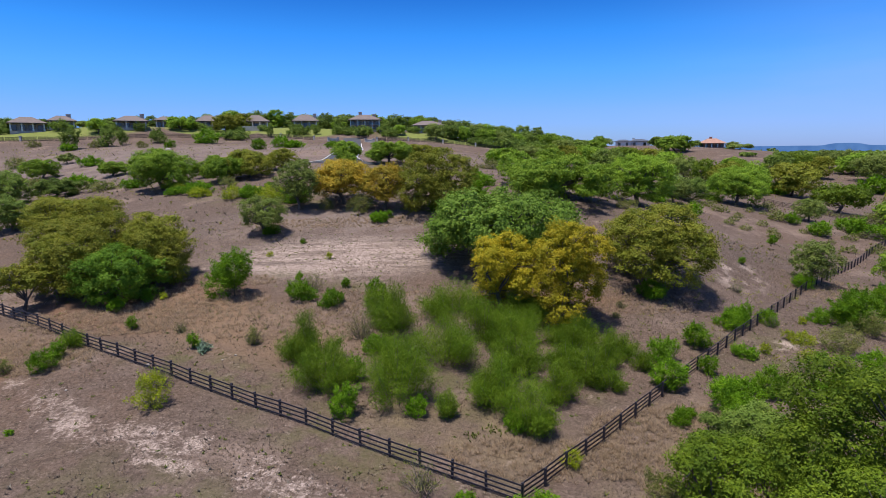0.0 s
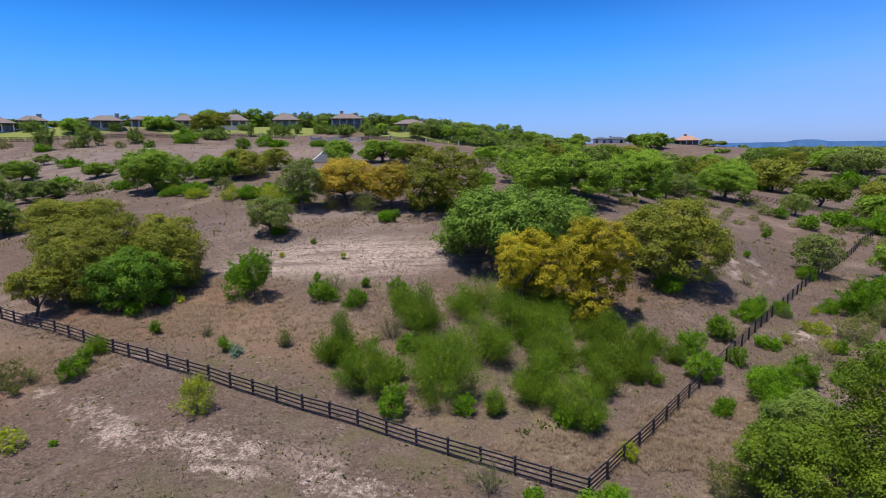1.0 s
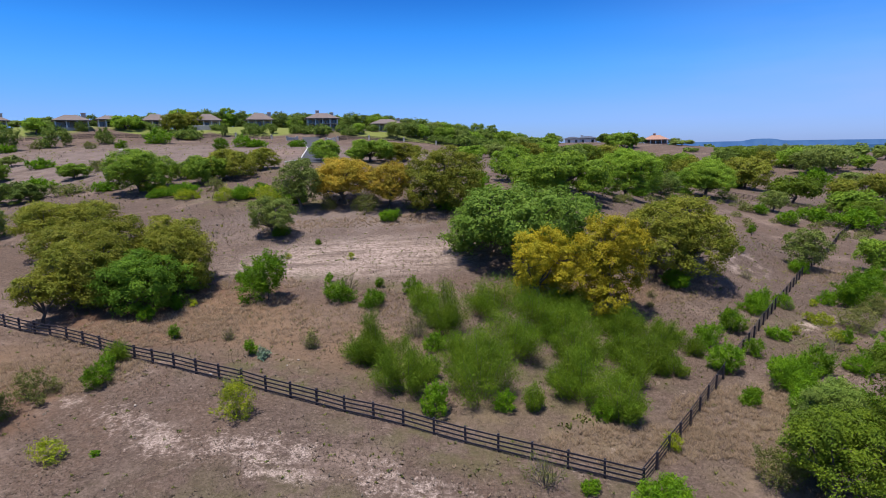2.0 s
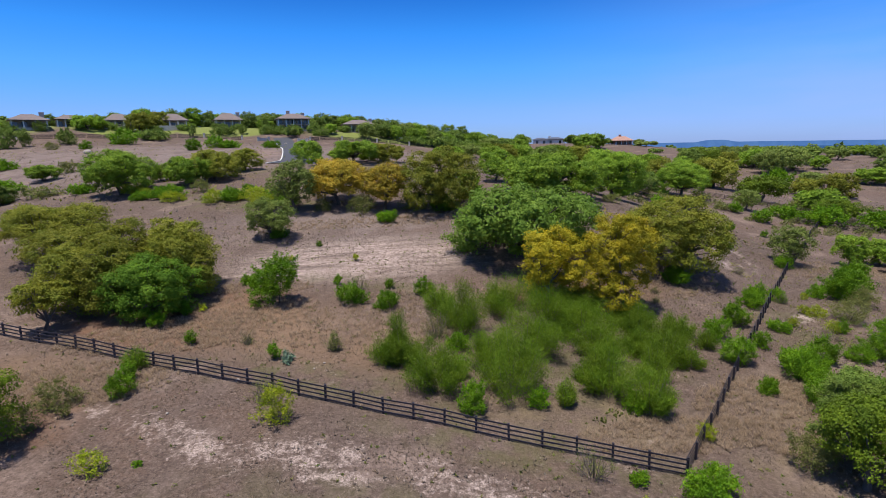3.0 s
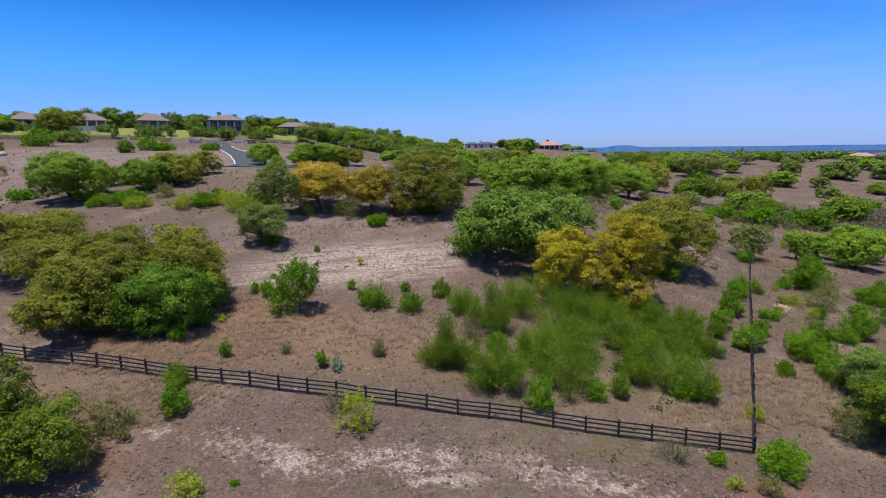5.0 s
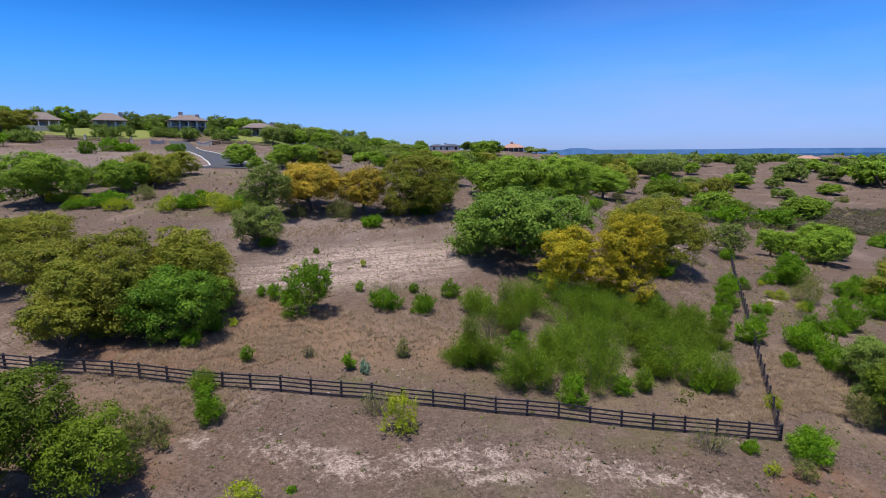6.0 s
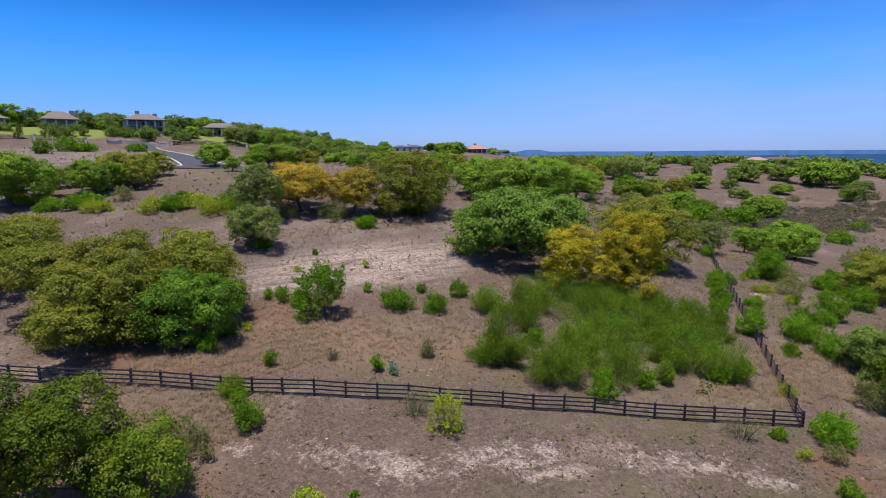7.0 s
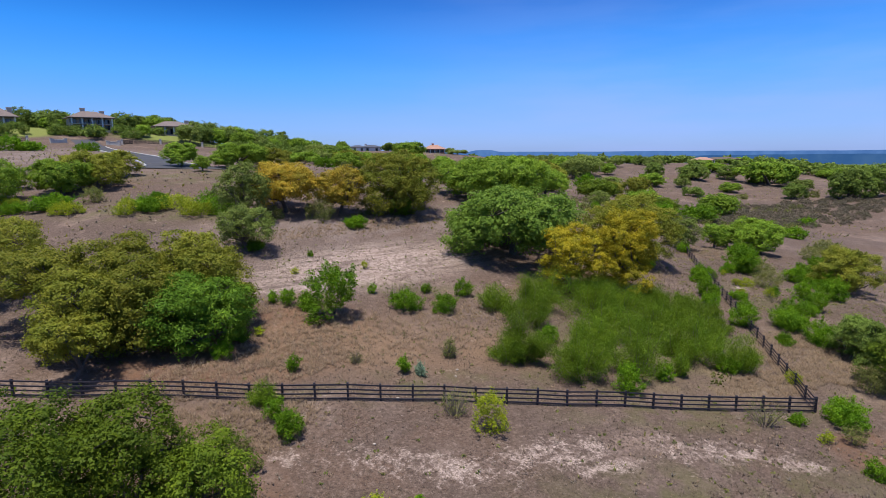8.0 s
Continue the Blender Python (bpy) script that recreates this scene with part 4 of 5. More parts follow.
def shrub(x, y, w, h):
    bushy(x, y, w, h, LEAF_BRIGHT, "bright green leafy shrub growing in dry grass", "pasture shrubs")


def shrub_yellow(x, y, w, h):
    bushy(x, y, w, h, LEAF_LIME, "wispy yellow-green shrub growing in dry grass", "pasture shrubs", dense=0.5, gaps=0.52)


def shrub_dull(x, y, w, h):
    bushy(x, y, w, h, LEAF_DULL, "dull olive shrub, half leafless, in dry grass", "pasture shrubs", dense=0.45, gaps=0.55)


def hedge(x, y, w, h):
    bushy(x, y, w, h, LEAF_DARK, "dark green garden hedge shrub beside the houses", "garden shrubs", "garden_shrub")


def agave(x, y, w, h):
    feathery(x, y, w, h, LEAF_AGAVE, "pale blue-green spiky plant beside a bright shrub", "pasture shrubs", "spiky_plant", 6, 3000, 0.5, 0.06)


def feather(x, y, w, h):
    feathery(x, y, w, h, LEAF_FEATHER, "tall feathery olive-green thicket shrub with wand-like stems", "thicket shrubs")


def twig(x, y, w, h):
    feathery(x, y, w, h, LEAF_DULL, "open grey twiggy shrub with few leaves", "pasture shrubs", "twiggy_shrub", 40, 1300, 0.28, 0.022)


oak_deep(-38.4, 60.3, 9.5, 6.4)
oak_olive(-43.0, 61.5, 8.0, 7.6)
oak_olive(-36.5, 64.5, 8.0, 7.4)
oak_gnarled(-50.0, 69.0, 9.0, 7.5)
oak_olive(-46.2, 62.0, 8.0, 7.4)
oak_olive(-43.5, 67.0, 9.5, 8.8)
oak_olive(-37.5, 67.0, 7.5, 8.6)
oak_gnarled(-56.0, 79.0, 12.5, 8.0)
oak_dark(-74.5, 90.5, 7.1, 6.1)
oak_open(-48.5, 37.5, 8.5, 9.0)
oak_open(-44.6, 38.8, 7.0, 7.6)
oak_open(-41.4, 37.4, 5.5, 5.2)
oak_open(-53.5, 34.5, 9.0, 9.6)
oak_open(14.6, 27.4, 6.8, 6.4)
oak_open(21.5, 27.0, 9.5, 11.2)
oak_open(19.5, 22.5, 9.0, 8.0)
oak_grey(-29.0, 83.2, 7.4, 6.1)
oak_yellow(5.3, 59.8, 7.7, 9.1)
oak_yellow(12.1, 57.1, 8.0, 11.4)
oak_olive(24.9, 67.2, 13.5, 9.8)
oak_bluegreen(6.1, 72.4, 19.5, 9.6)
oak_orange(-19.4, 98.5, 11.4, 8.1)
oak_orange(-11.8, 94.7, 8.7, 8.0)
oak_olive(-2.9, 92.2, 12.9, 10.7)
oak_grey(-26.6, 95.1, 7.9, 8.9)
oak_green(18.8, 96.7, 18.5, 7.9)
oak_green(36.5, 108.0, 13.0, 9.8)
oak_dark(56.2, 134.8, 10.4, 5.5)
oak_green(-61.4, 116.3, 13.2, 8.6)
oak_green(-50.0, 119.6, 9.9, 5.8)
oak_olive(-45.6, 123.8, 11.0, 6.4)
oak_olive(-41.6, 135.0, 7.6, 5.2)
oak_grey(-57.5, 127.7, 5.4, 3.6)
oak_green(-28.4, 150.5, 8.0, 5.6)
oak_green(-25.6, 139.6, 4.0, 3.4)
oak_green(-16.4, 147.0, 12.8, 5.8)
oak_olive(-8.4, 152.9, 10.9, 5.1)
oak_green(13.0, 114.4, 7.6, 6.7)
oak_green(-114.0, 152.5, 9.5, 5.6)
oak_green(-89.9, 145.7, 7.5, 3.9)
oak_dark(-87.6, 120.4, 9.4, 4.3)
oak_grey(-125.2, 179.9, 5.5, 3.6)
oak_dark(-95.6, 116.7, 8.5, 7.8)
oak_open(104.3, 148.4, 13.7, 8.1)
oak_olive(112.9, 182.9, 15.5, 11.2)
oak_green(71.7, 138.5, 14.0, 9.7)
oak_olive(142.9, 174.9, 9.2, 6.1)
oak_olive(153.2, 169.8, 12.4, 8.9)
oak_green(108.3, 131.7, 12.4, 6.6)
oak_open(101.6, 118.2, 9.8, 5.7)
oak_grey(181.0, 227.6, 18.8, 11.8)
oak_green(198.8, 227.6, 8.5, 6.5)
oak_dark(184.0, 249.8, 10.2, 7.8)
oak_grey(50.5, 125.4, 8.3, 5.9)
oak_grey(50.5, 75.7, 6.4, 6.3)
oak_green(63.5, 77.2, 5.8, 5.4)
oak_grey(81.9, 125.7, 6.5, 5.3)
oak_dark(221.0, 214.2, 10.2, 8.2)
oak_dark(236.0, 200.3, 17.3, 8.7)
oak_dark(256.6, 193.2, 11.5, 8.2)
oak_green(259.4, 170.9, 28.8, 12.3)
oak_dark(218.7, 137.7, 10.6, 7.0)
oak_dark(232.7, 122.5, 17.3, 13.2)
oak_dark(247.0, 117.1, 15.0, 14.8)
oak_green(136.9, 122.4, 13.8, 7.8)
oak_green(81.1, 79.0, 11.0, 6.7)
oak_green(71.7, 79.0, 6.2, 4.7)
oak_olive(53.5, 49.1, 10.2, 7.2)
oak_green(190.3, 192.6, 12.8, 6.8)
oak_green(149.0, 369.5, 22.4, 10.3)
oak_green(103.5, 387.4, 10.2, 8.4)
oak_grey(105.6, 285.6, 14.5, 5.7)
oak_open(163.0, 270.7, 11.0, 8.7)
oak_grey(182.2, 259.2, 14.5, 9.1)
oak_green(39.7, 219.3, 11.2, 6.6)
oak_green(76.7, 310.0, 17.3, 8.4)
oak_olive(105.1, 330.0, 20.1, 7.6)
oak_green(123.1, 315.9, 16.0, 7.6)
oak_grey(189.4, 283.7, 9.9, 7.5)
oak_green(134.3, 264.7, 11.9, 7.4)
feather(-13.0, 46.8, 4.4, 4.9)
feather(-14.9, 47.0, 3.2, 3.0)
feather(-10.7, 42.3, 5.2, 4.4)
twig(-9.4, 52.0, 3.3, 3.3)
feather(-6.3, 54.1, 5.2, 5.4)
feather(-8.4, 57.8, 3.7, 3.5)
feather(-4.8, 40.8, 5.8, 5.7)
feather(-5.5, 45.8, 4.0, 4.7)
feather(-1.2, 48.1, 6.3, 5.4)
feather(2.6, 54.1, 7.6, 5.4)
feather(-0.3, 58.2, 6.8, 4.5)
feather(5.7, 52.3, 6.3, 4.3)
feather(-1.0, 39.5, 1.6, 2.7)
feather(5.6, 47.3, 4.8, 4.6)
feather(3.9, 41.0, 5.2, 4.9)
feather(5.5, 37.8, 3.3, 4.2)
feather(11.4, 51.5, 5.2, 3.8)
feather(11.3, 45.8, 4.2, 3.3)
feather(7.6, 57.6, 6.3, 3.7)
feather(2.6, 42.3, 2.9, 3.5)
feather(10.0, 47.6, 3.4, 3.4)
feather(13.6, 48.4, 3.4, 2.9)
feather(15.6, 50.6, 3.6, 3.0)
feather(13.2, 44.6, 2.6, 2.4)
feather(12.2, 53.8, 4.2, 3.4)
feather(17.2, 48.0, 2.4, 2.0)
feather(8.4, 42.6, 3.2, 3.4)
shrub(-8.8, 38.6, 2.6, 2.3)
shrub(-8.7, 43.9, 1.7, 2.2)
shrub(-3.3, 39.3, 1.8, 1.6)
shrub(-7.8, 49.5, 2.4, 1.6)
shrub(4.4, 38.0, 2.3, 1.7)
shrub(-13.9, 59.2, 3.1, 1.8)
shrub(-17.8, 60.9, 3.6, 2.1)
twig(-17.1, 63.2, 3.2, 2.9)
shrub(-13.2, 64.3, 1.3, 1.2)
shrub(-9.4, 62.4, 2.4, 2.0)
shrub(23.5, 63.5, 3.7, 2.2)
shrub(30.1, 58.0, 3.0, 1.8)
shrub(33.1, 60.3, 2.2, 2.2)
shrub(35.7, 60.4, 2.5, 1.7)
shrub(42.3, 61.0, 2.8, 1.7)
shrub(44.7, 59.5, 4.4, 4.2)
shrub_yellow(39.7, 60.4, 1.1, 0.9)
shrub_yellow(35.4, 55.6, 1.4, 1.1)
shrub_yellow(36.2, 54.6, 2.5, 1.3)
shrub(28.5, 51.2, 2.5, 1.2)
shrub_yellow(30.9, 52.2, 1.5, 1.0)
shrub(35.1, 50.0, 1.8, 1.4)
shrub(24.4, 53.1, 3.2, 2.4)
shrub(19.9, 49.9, 2.9, 2.3)
shrub(48.0, 73.8, 2.9, 2.0)
shrub(60.6, 102.8, 1.9, 1.7)
shrub(66.8, 100.6, 1.6, 1.5)
shrub(41.4, 77.2, 1.2, 1.1)
twig(19.0, 60.6, 1.0, 1.1)
twig(17.8, 58.4, 0.9, 0.8)
twig(35.6, 59.4, 1.5, 1.7)
shrub(75.3, 121.2, 3.6, 2.5)
shrub(31.5, 59.3, 2.8, 2.0)
shrub(48.8, 54.0, 3.8, 2.4)
shrub(38.4, 47.7, 3.5, 2.4)
shrub(49.3, 49.5, 4.5, 2.8)
shrub(23.1, 42.3, 4.1, 2.2)
shrub_yellow(33.8, 49.9, 1.6, 1.5)
shrub(17.8, 39.9, 1.8, 1.0)
shrub(21.3, 37.8, 3.4, 2.5)
shrub(30.7, 43.4, 2.6, 1.5)
shrub(21.5, 33.1, 3.4, 3.8)
shrub(4.2, 28.2, 4.0, 1.7)
shrub(0.2, 29.8, 1.4, 0.8)
shrub_yellow(-0.8, 27.3, 1.1, 1.0)
shrub_dull(0.9, 26.2, 1.6, 1.5)
shrub(-2.4, 23.6, 1.8, 1.0)
shrub_yellow(-23.2, 38.1, 2.9, 2.7)
shrub(-35.4, 43.4, 2.2, 1.8)
shrub(-35.6, 45.7, 1.6, 1.6)
shrub_dull(-38.2, 40.9, 1.2, 1.2)
twig(-24.3, 41.0, 2.2, 2.5)
feather(-35.9, 48.3, 1.8, 2.2)
twig(-2.4, 30.9, 2.8, 2.4)
shrub(-24.6, 48.2, 1.3, 1.5)
agave(-23.4, 47.6, 1.3, 1.3)
shrub(-32.5, 52.1, 1.2, 1.4)
twig(-27.4, 51.6, 1.0, 1.5)
shrub_dull(-19.4, 49.5, 1.3, 1.8)
shrub(-34.9, 59.4, 1.6, 1.4)
shrub_yellow(-33.3, 60.0, 1.0, 0.9)
shrub(-25.7, 61.3, 5.4, 5.2)
shrub(-27.3, 64.4, 2.4, 1.8)
shrub(-28.8, 65.8, 1.9, 1.7)
shrub(-30.2, 67.0, 1.3, 1.3)
shrub(-19.3, 65.9, 1.1, 1.2)
shrub_yellow(-17.1, 73.2, 1.1, 1.0)
shrub_yellow(-25.6, 74.3, 1.1, 0.8)
shrub(-12.0, 87.8, 3.2, 1.7)
shrub(-28.2, 83.3, 2.9, 1.4)
shrub(-37.0, 57.0, 1.9, 1.4)
shrub_yellow(-33.5, 33.8, 2.0, 1.4)
shrub_dull(-38.5, 43.1, 1.5, 1.3)
twig(-19.4, 49.6, 1.7, 1.9)
shrub_yellow(7.7, 33.8, 1.6, 1.2)
shrub(17.0, 39.1, 1.6, 1.3)
shrub(21.9, 41.4, 3.3, 2.6)
shrub(26.4, 43.8, 3.2, 2.5)
shrub(18.2, 44.6, 3.2, 2.8)
shrub(23.1, 47.3, 1.9, 1.7)
shrub(-31.0, 34.2, 0.6, 0.4)
shrub(46.1, 60.7, 5.7, 4.0)
shrub_dull(45.6, 57.3, 3.6, 2.5)
shrub_yellow(-34.8, 105.0, 6.4, 1.9)
shrub(-29.3, 102.8, 6.3, 2.6)
shrub(-39.1, 104.8, 4.3, 2.2)
shrub(-51.1, 109.5, 6.7, 2.2)
shrub_yellow(-56.0, 112.7, 4.6, 1.7)
shrub_yellow(-41.6, 103.2, 4.4, 2.5)
shrub(-38.1, 103.7, 4.6, 2.1)
shrub_yellow(-33.0, 100.2, 5.4, 2.2)
shrub(-28.7, 99.7, 4.6, 1.9)
shrub_yellow(-49.4, 105.7, 3.6, 1.9)
shrub_yellow(-59.2, 115.8, 4.8, 1.7)
shrub(-55.9, 109.3, 3.6, 1.6)
shrub_yellow(-47.8, 105.9, 2.7, 1.4)
shrub(-36.5, 111.0, 3.0, 1.1)
shrub_dull(-45.5, 111.8, 3.9, 2.4)
shrub(-11.3, 89.3, 3.7, 1.3)
shrub(-62.2, 220.8, 8.9, 2.6)
shrub(-70.8, 206.3, 6.2, 3.9)
shrub(-66.4, 219.8, 8.0, 4.3)
shrub(-110.2, 251.0, 11.3, 6.2)
shrub(-146.9, 212.3, 6.0, 2.8)
shrub(5.1, 121.7, 3.7, 2.2)
shrub(49.8, 113.4, 3.7, 2.9)
shrub(-2.0, 92.2, 4.7, 2.8)
shrub_dull(-15.7, 93.7, 5.7, 3.3)
shrub_dull(-6.9, 93.6, 5.7, 3.1)
shrub_dull(-22.0, 95.6, 3.0, 2.0)
shrub(4.0, 98.1, 6.0, 4.0)
shrub_dull(139.5, 127.7, 9.6, 3.8)
shrub(91.2, 111.3, 9.3, 4.6)
shrub(104.3, 108.8, 11.0, 4.7)
shrub(87.3, 117.8, 6.4, 3.2)
shrub(53.9, 66.9, 3.9, 3.0)
twig(36.0, 68.2, 1.8, 1.4)
shrub(-22.1, 79.0, 0.9, 0.8)
oak_dark(-208.7, 262.2, 12.0, 6.3)
oak_dark(-197.0, 271.0, 8.3, 5.1)
oak_green(-160.3, 253.6, 8.8, 6.9)
oak_dark(-168.5, 301.0, 12.2, 7.9)
oak_dark(-162.6, 304.2, 10.5, 8.5)
oak_green(-135.3, 281.0, 14.2, 6.5)
oak_dark(-143.6, 313.6, 9.5, 9.5)
oak_olive(-116.3, 289.4, 12.3, 9.1)
oak_olive(-111.3, 299.9, 12.1, 8.8)
oak_dark(-114.3, 330.7, 13.4, 13.8)
oak_green(-102.1, 329.4, 8.7, 13.5)
oak_dark(-94.4, 331.6, 8.7, 11.7)
oak_dark(-73.6, 336.8, 11.6, 11.9)
oak_green(-62.4, 311.6, 9.4, 4.7)
oak_dark(-33.2, 343.1, 13.9, 11.2)
oak_dark(-24.6, 343.8, 11.8, 10.3)
oak_green(-26.6, 298.5, 7.2, 5.7)
oak_dark(1.5, 344.6, 12.5, 10.4)
oak_grey(16.6, 334.2, 12.2, 10.6)
oak_green(8.2, 309.5, 6.9, 7.8)
oak_green(23.1, 316.7, 8.3, 8.6)
oak_grey(-7.8, 297.5, 13.2, 8.6)
oak_dark(40.3, 382.4, 11.6, 10.3)
oak_dark(50.4, 386.3, 13.3, 12.7)
oak_dark(60.3, 386.9, 11.0, 12.3)
oak_green(67.7, 368.3, 9.7, 9.5)
oak_dark(78.4, 371.3, 11.3, 7.2)
hedge(-147.9, 216.3, 7.5, 7.9)
hedge(-139.2, 225.5, 7.8, 7.6)
hedge(-137.4, 232.4, 5.7, 6.7)
hedge(-127.8, 243.5, 7.9, 6.2)
hedge(-104.1, 272.7, 13.8, 4.4)
hedge(-46.1, 292.1, 17.7, 4.1)
hedge(-31.5, 294.0, 8.9, 4.4)
hedge(-58.4, 294.0, 7.7, 4.5)
hedge(-78.0, 289.5, 11.7, 4.1)
hedge(-69.7, 291.6, 4.7, 4.6)
hedge(-90.3, 281.7, 4.0, 5.7)
oak_green(20.1, 213.6, 13.0, 4.6)
oak_grey(32.0, 237.4, 14.5, 6.2)
oak_open(44.4, 260.8, 15.9, 7.4)
oak_olive(50.2, 244.4, 14.9, 8.3)
oak_green(64.2, 266.9, 16.3, 9.0)
oak_dark(62.0, 220.9, 13.5, 9.0)
oak_open(78.2, 247.4, 15.1, 10.5)
oak_olive(93.8, 263.2, 16.1, 10.8)
oak_green(87.2, 223.0, 13.6, 10.1)
oak_grey(85.1, 202.2, 11.4, 9.5)
oak_open(86.9, 190.5, 9.7, 9.4)
oak_olive(88.6, 178.6, 10.1, 9.6)
oak_green(97.9, 179.4, 11.0, 10.5)
oak_dark(146.4, 249.6, 12.7, 9.9)
oak_open(160.7, 252.6, 12.8, 8.7)
oak_olive(154.9, 232.5, 9.5, 9.8)
oak_green(175.8, 242.2, 14.8, 9.4)
oak_grey(168.4, 222.9, 13.6, 10.5)
oak_dark(-210.0, 280.1, 11.4, 6.1)
oak_green(-188.0, 277.3, 12.7, 3.9)
oak_dark(-177.7, 295.7, 15.0, 6.6)
oak_green(-155.2, 308.1, 14.1, 8.3)
oak_dark(-137.4, 321.8, 13.0, 11.7)
oak_green(-124.3, 321.7, 16.3, 13.2)
oak_dark(-109.7, 332.2, 16.8, 12.3)
oak_green(-88.2, 340.5, 17.2, 11.8)
oak_dark(-63.7, 338.8, 20.5, 11.0)
oak_green(-47.6, 346.5, 21.0, 11.5)
oak_dark(-12.7, 351.4, 17.7, 11.3)
oak_green(-19.4, 344.1, 13.9, 10.9)
oak_dark(8.4, 344.5, 17.4, 10.7)
oak_green(20.3, 339.0, 17.1, 10.8)
oak_dark(32.3, 358.1, 14.5, 11.1)
oak_green(71.1, 362.6, 14.7, 8.8)
oak_dark(20.0, 34.0, 5.2, 4.6)
shrub_dull(12.4, 29.5, 3.2, 2.5)
shrub(20.4, 37.1, 3.0, 2.1)
oak_dark(15.0, 30.4, 3.4, 5.9)
shrub_dull(21.8, 36.6, 2.8, 2.3)
shrub(43.3, 46.1, 4.4, 3.0)
shrub(53.2, 54.6, 5.1, 2.6)
shrub_dull(80.4, 66.0, 6.4, 3.2)
shrub_dull(39.0, 52.9, 4.1, 2.8)
shrub(33.4, 44.0, 3.5, 2.4)
oak_green(70.5, 71.4, 8.8, 6.9)
oak_gnarled(-47.3, 57.2, 4.8, 5.4)
shrub_dull(-39.7, 42.1, 2.4, 2.3)
shrub_dull(-40.2, 39.3, 2.6, 1.9)
hedge(-129.0, 288.0, 12.0, 3.2)
hedge(-141.0, 286.0, 9.0, 5.0)
hedge(-110.0, 292.0, 6.0, 2.6)
hedge(-98.0, 295.0, 7.0, 3.0)
hedge(-84.0, 303.5, 8.0, 2.4)
hedge(-74.0, 304.0, 7.0, 2.6)
hedge(-54.0, 298.5, 9.0, 3.0)
hedge(-44.0, 298.0, 9.0, 3.2)
hedge(-36.0, 300.0, 7.0, 4.5)
hedge(-60.0, 302.0, 6.0, 6.0)
hedge(-20.0, 310.0, 8.0, 3.5)
hedge(-6.0, 312.0, 8.0, 4.0)
hedge(-158.0, 260.0, 8.0, 3.0)
hedge(-148.0, 266.0, 6.0, 4.0)
hedge(-200.0, 247.0, 8.0, 3.0)
hedge(-178.0, 255.0, 9.0, 5.0)
shrub_dull(-139.3, 176.2, 7.2, 3.5)
shrub(-112.7, 172.0, 7.0, 2.9)
shrub_dull(-88.0, 156.1, 6.4, 2.8)
shrub_dull(-107.8, 139.8, 7.2, 2.8)
shrub(-92.4, 135.6, 6.9, 2.5)
shrub_dull(-78.9, 122.9, 7.5, 2.2)
shrub(-71.0, 121.6, 5.0, 1.9)
shrub(-47.7, 227.0, 6.9, 2.7)
shrub(-112.6, 222.5, 4.5, 3.1)
shrub_dull(-142.4, 222.6, 5.9, 2.7)
shrub_dull(-124.4, 223.1, 5.0, 2.7)
shrub_dull(-165.7, 220.0, 5.8, 2.6)
shrub(83.6, 173.1, 10.5, 3.8)
shrub_dull(85.6, 189.4, 9.5, 3.4)
shrub(108.8, 185.7, 11.2, 3.7)
shrub_dull(136.3, 214.5, 8.7, 3.2)
shrub(76.2, 113.0, 4.6, 2.9)
shrub(87.0, 120.0, 6.1, 2.5)
shrub_dull(101.3, 131.5, 6.7, 3.3)
shrub(151.6, 198.5, 12.0, 5.9)
shrub_dull(30.9, 96.7, 4.0, 1.7)
shrub(44.9, 121.0, 4.9, 1.8)
shrub(6.9, 112.2, 4.6, 2.3)
shrub_dull(10.0, 147.6, 6.0, 2.6)
shrub(14.8, 176.2, 6.4, 3.2)
oak_dark(-206.4, 257.6, 10.5, 4.6)
oak_green(-182.1, 260.7, 10.6, 2.6)
oak_grey(-179.3, 277.1, 11.2, 3.3)
oak_dark(-169.3, 289.1, 11.7, 4.4)
oak_green(-139.9, 298.8, 12.1, 5.4)
oak_dark(-139.5, 315.4, 12.8, 7.5)
oak_green(-100.4, 335.1, 13.6, 11.4)
oak_grey(-81.2, 340.2, 17.2, 10.9)
oak_dark(-68.7, 337.8, 13.7, 10.3)
oak_green(-58.7, 349.8, 17.7, 11.7)
oak_dark(-40.1, 342.4, 17.3, 9.7)
oak_green(-17.2, 334.2, 13.5, 8.4)
oak_grey(-5.3, 329.6, 14.6, 8.0)
oak_dark(-0.3, 309.6, 12.5, 7.1)
oak_green(6.1, 317.6, 11.6, 7.1)
oak_dark(12.8, 324.3, 11.8, 7.5)
oak_green(18.9, 317.0, 11.5, 8.4)
oak_grey(27.2, 320.4, 11.7, 8.5)
oak_dark(32.8, 327.9, 11.9, 8.3)
oak_green(39.0, 332.3, 12.1, 8.4)
oak_dark(49.0, 361.2, 13.2, 9.4)
oak_green(62.6, 366.2, 14.8, 9.1)
oak_grey(72.5, 352.1, 14.3, 7.8)
oak_dark(83.7, 362.0, 14.7, 7.4)
oak_green(94.2, 367.6, 14.9, 7.1)
oak_dark(156.8, 410.5, 20.7, 6.6)
oak_grey(197.2, 381.4, 15.4, 4.2)
hedge(29.1, 306.2, 15.5, 5.5)
hedge(34.4, 312.7, 15.8, 5.5)
hedge(19.7, 304.9, 12.4, 4.0)
hedge(13.5, 303.3, 12.3, 3.7)
hedge(43.1, 318.6, 16.1, 5.5)
hedge(52.2, 325.4, 16.5, 5.7)
oak_grey(118.0, 424.0, 12.0, 6.0)
oak_grey(164.0, 428.0, 16.0, 7.0)
oak_dark(175.0, 400.0, 10.0, 4.5)
oak_grey(200.0, 396.0, 9.0, 5.0)
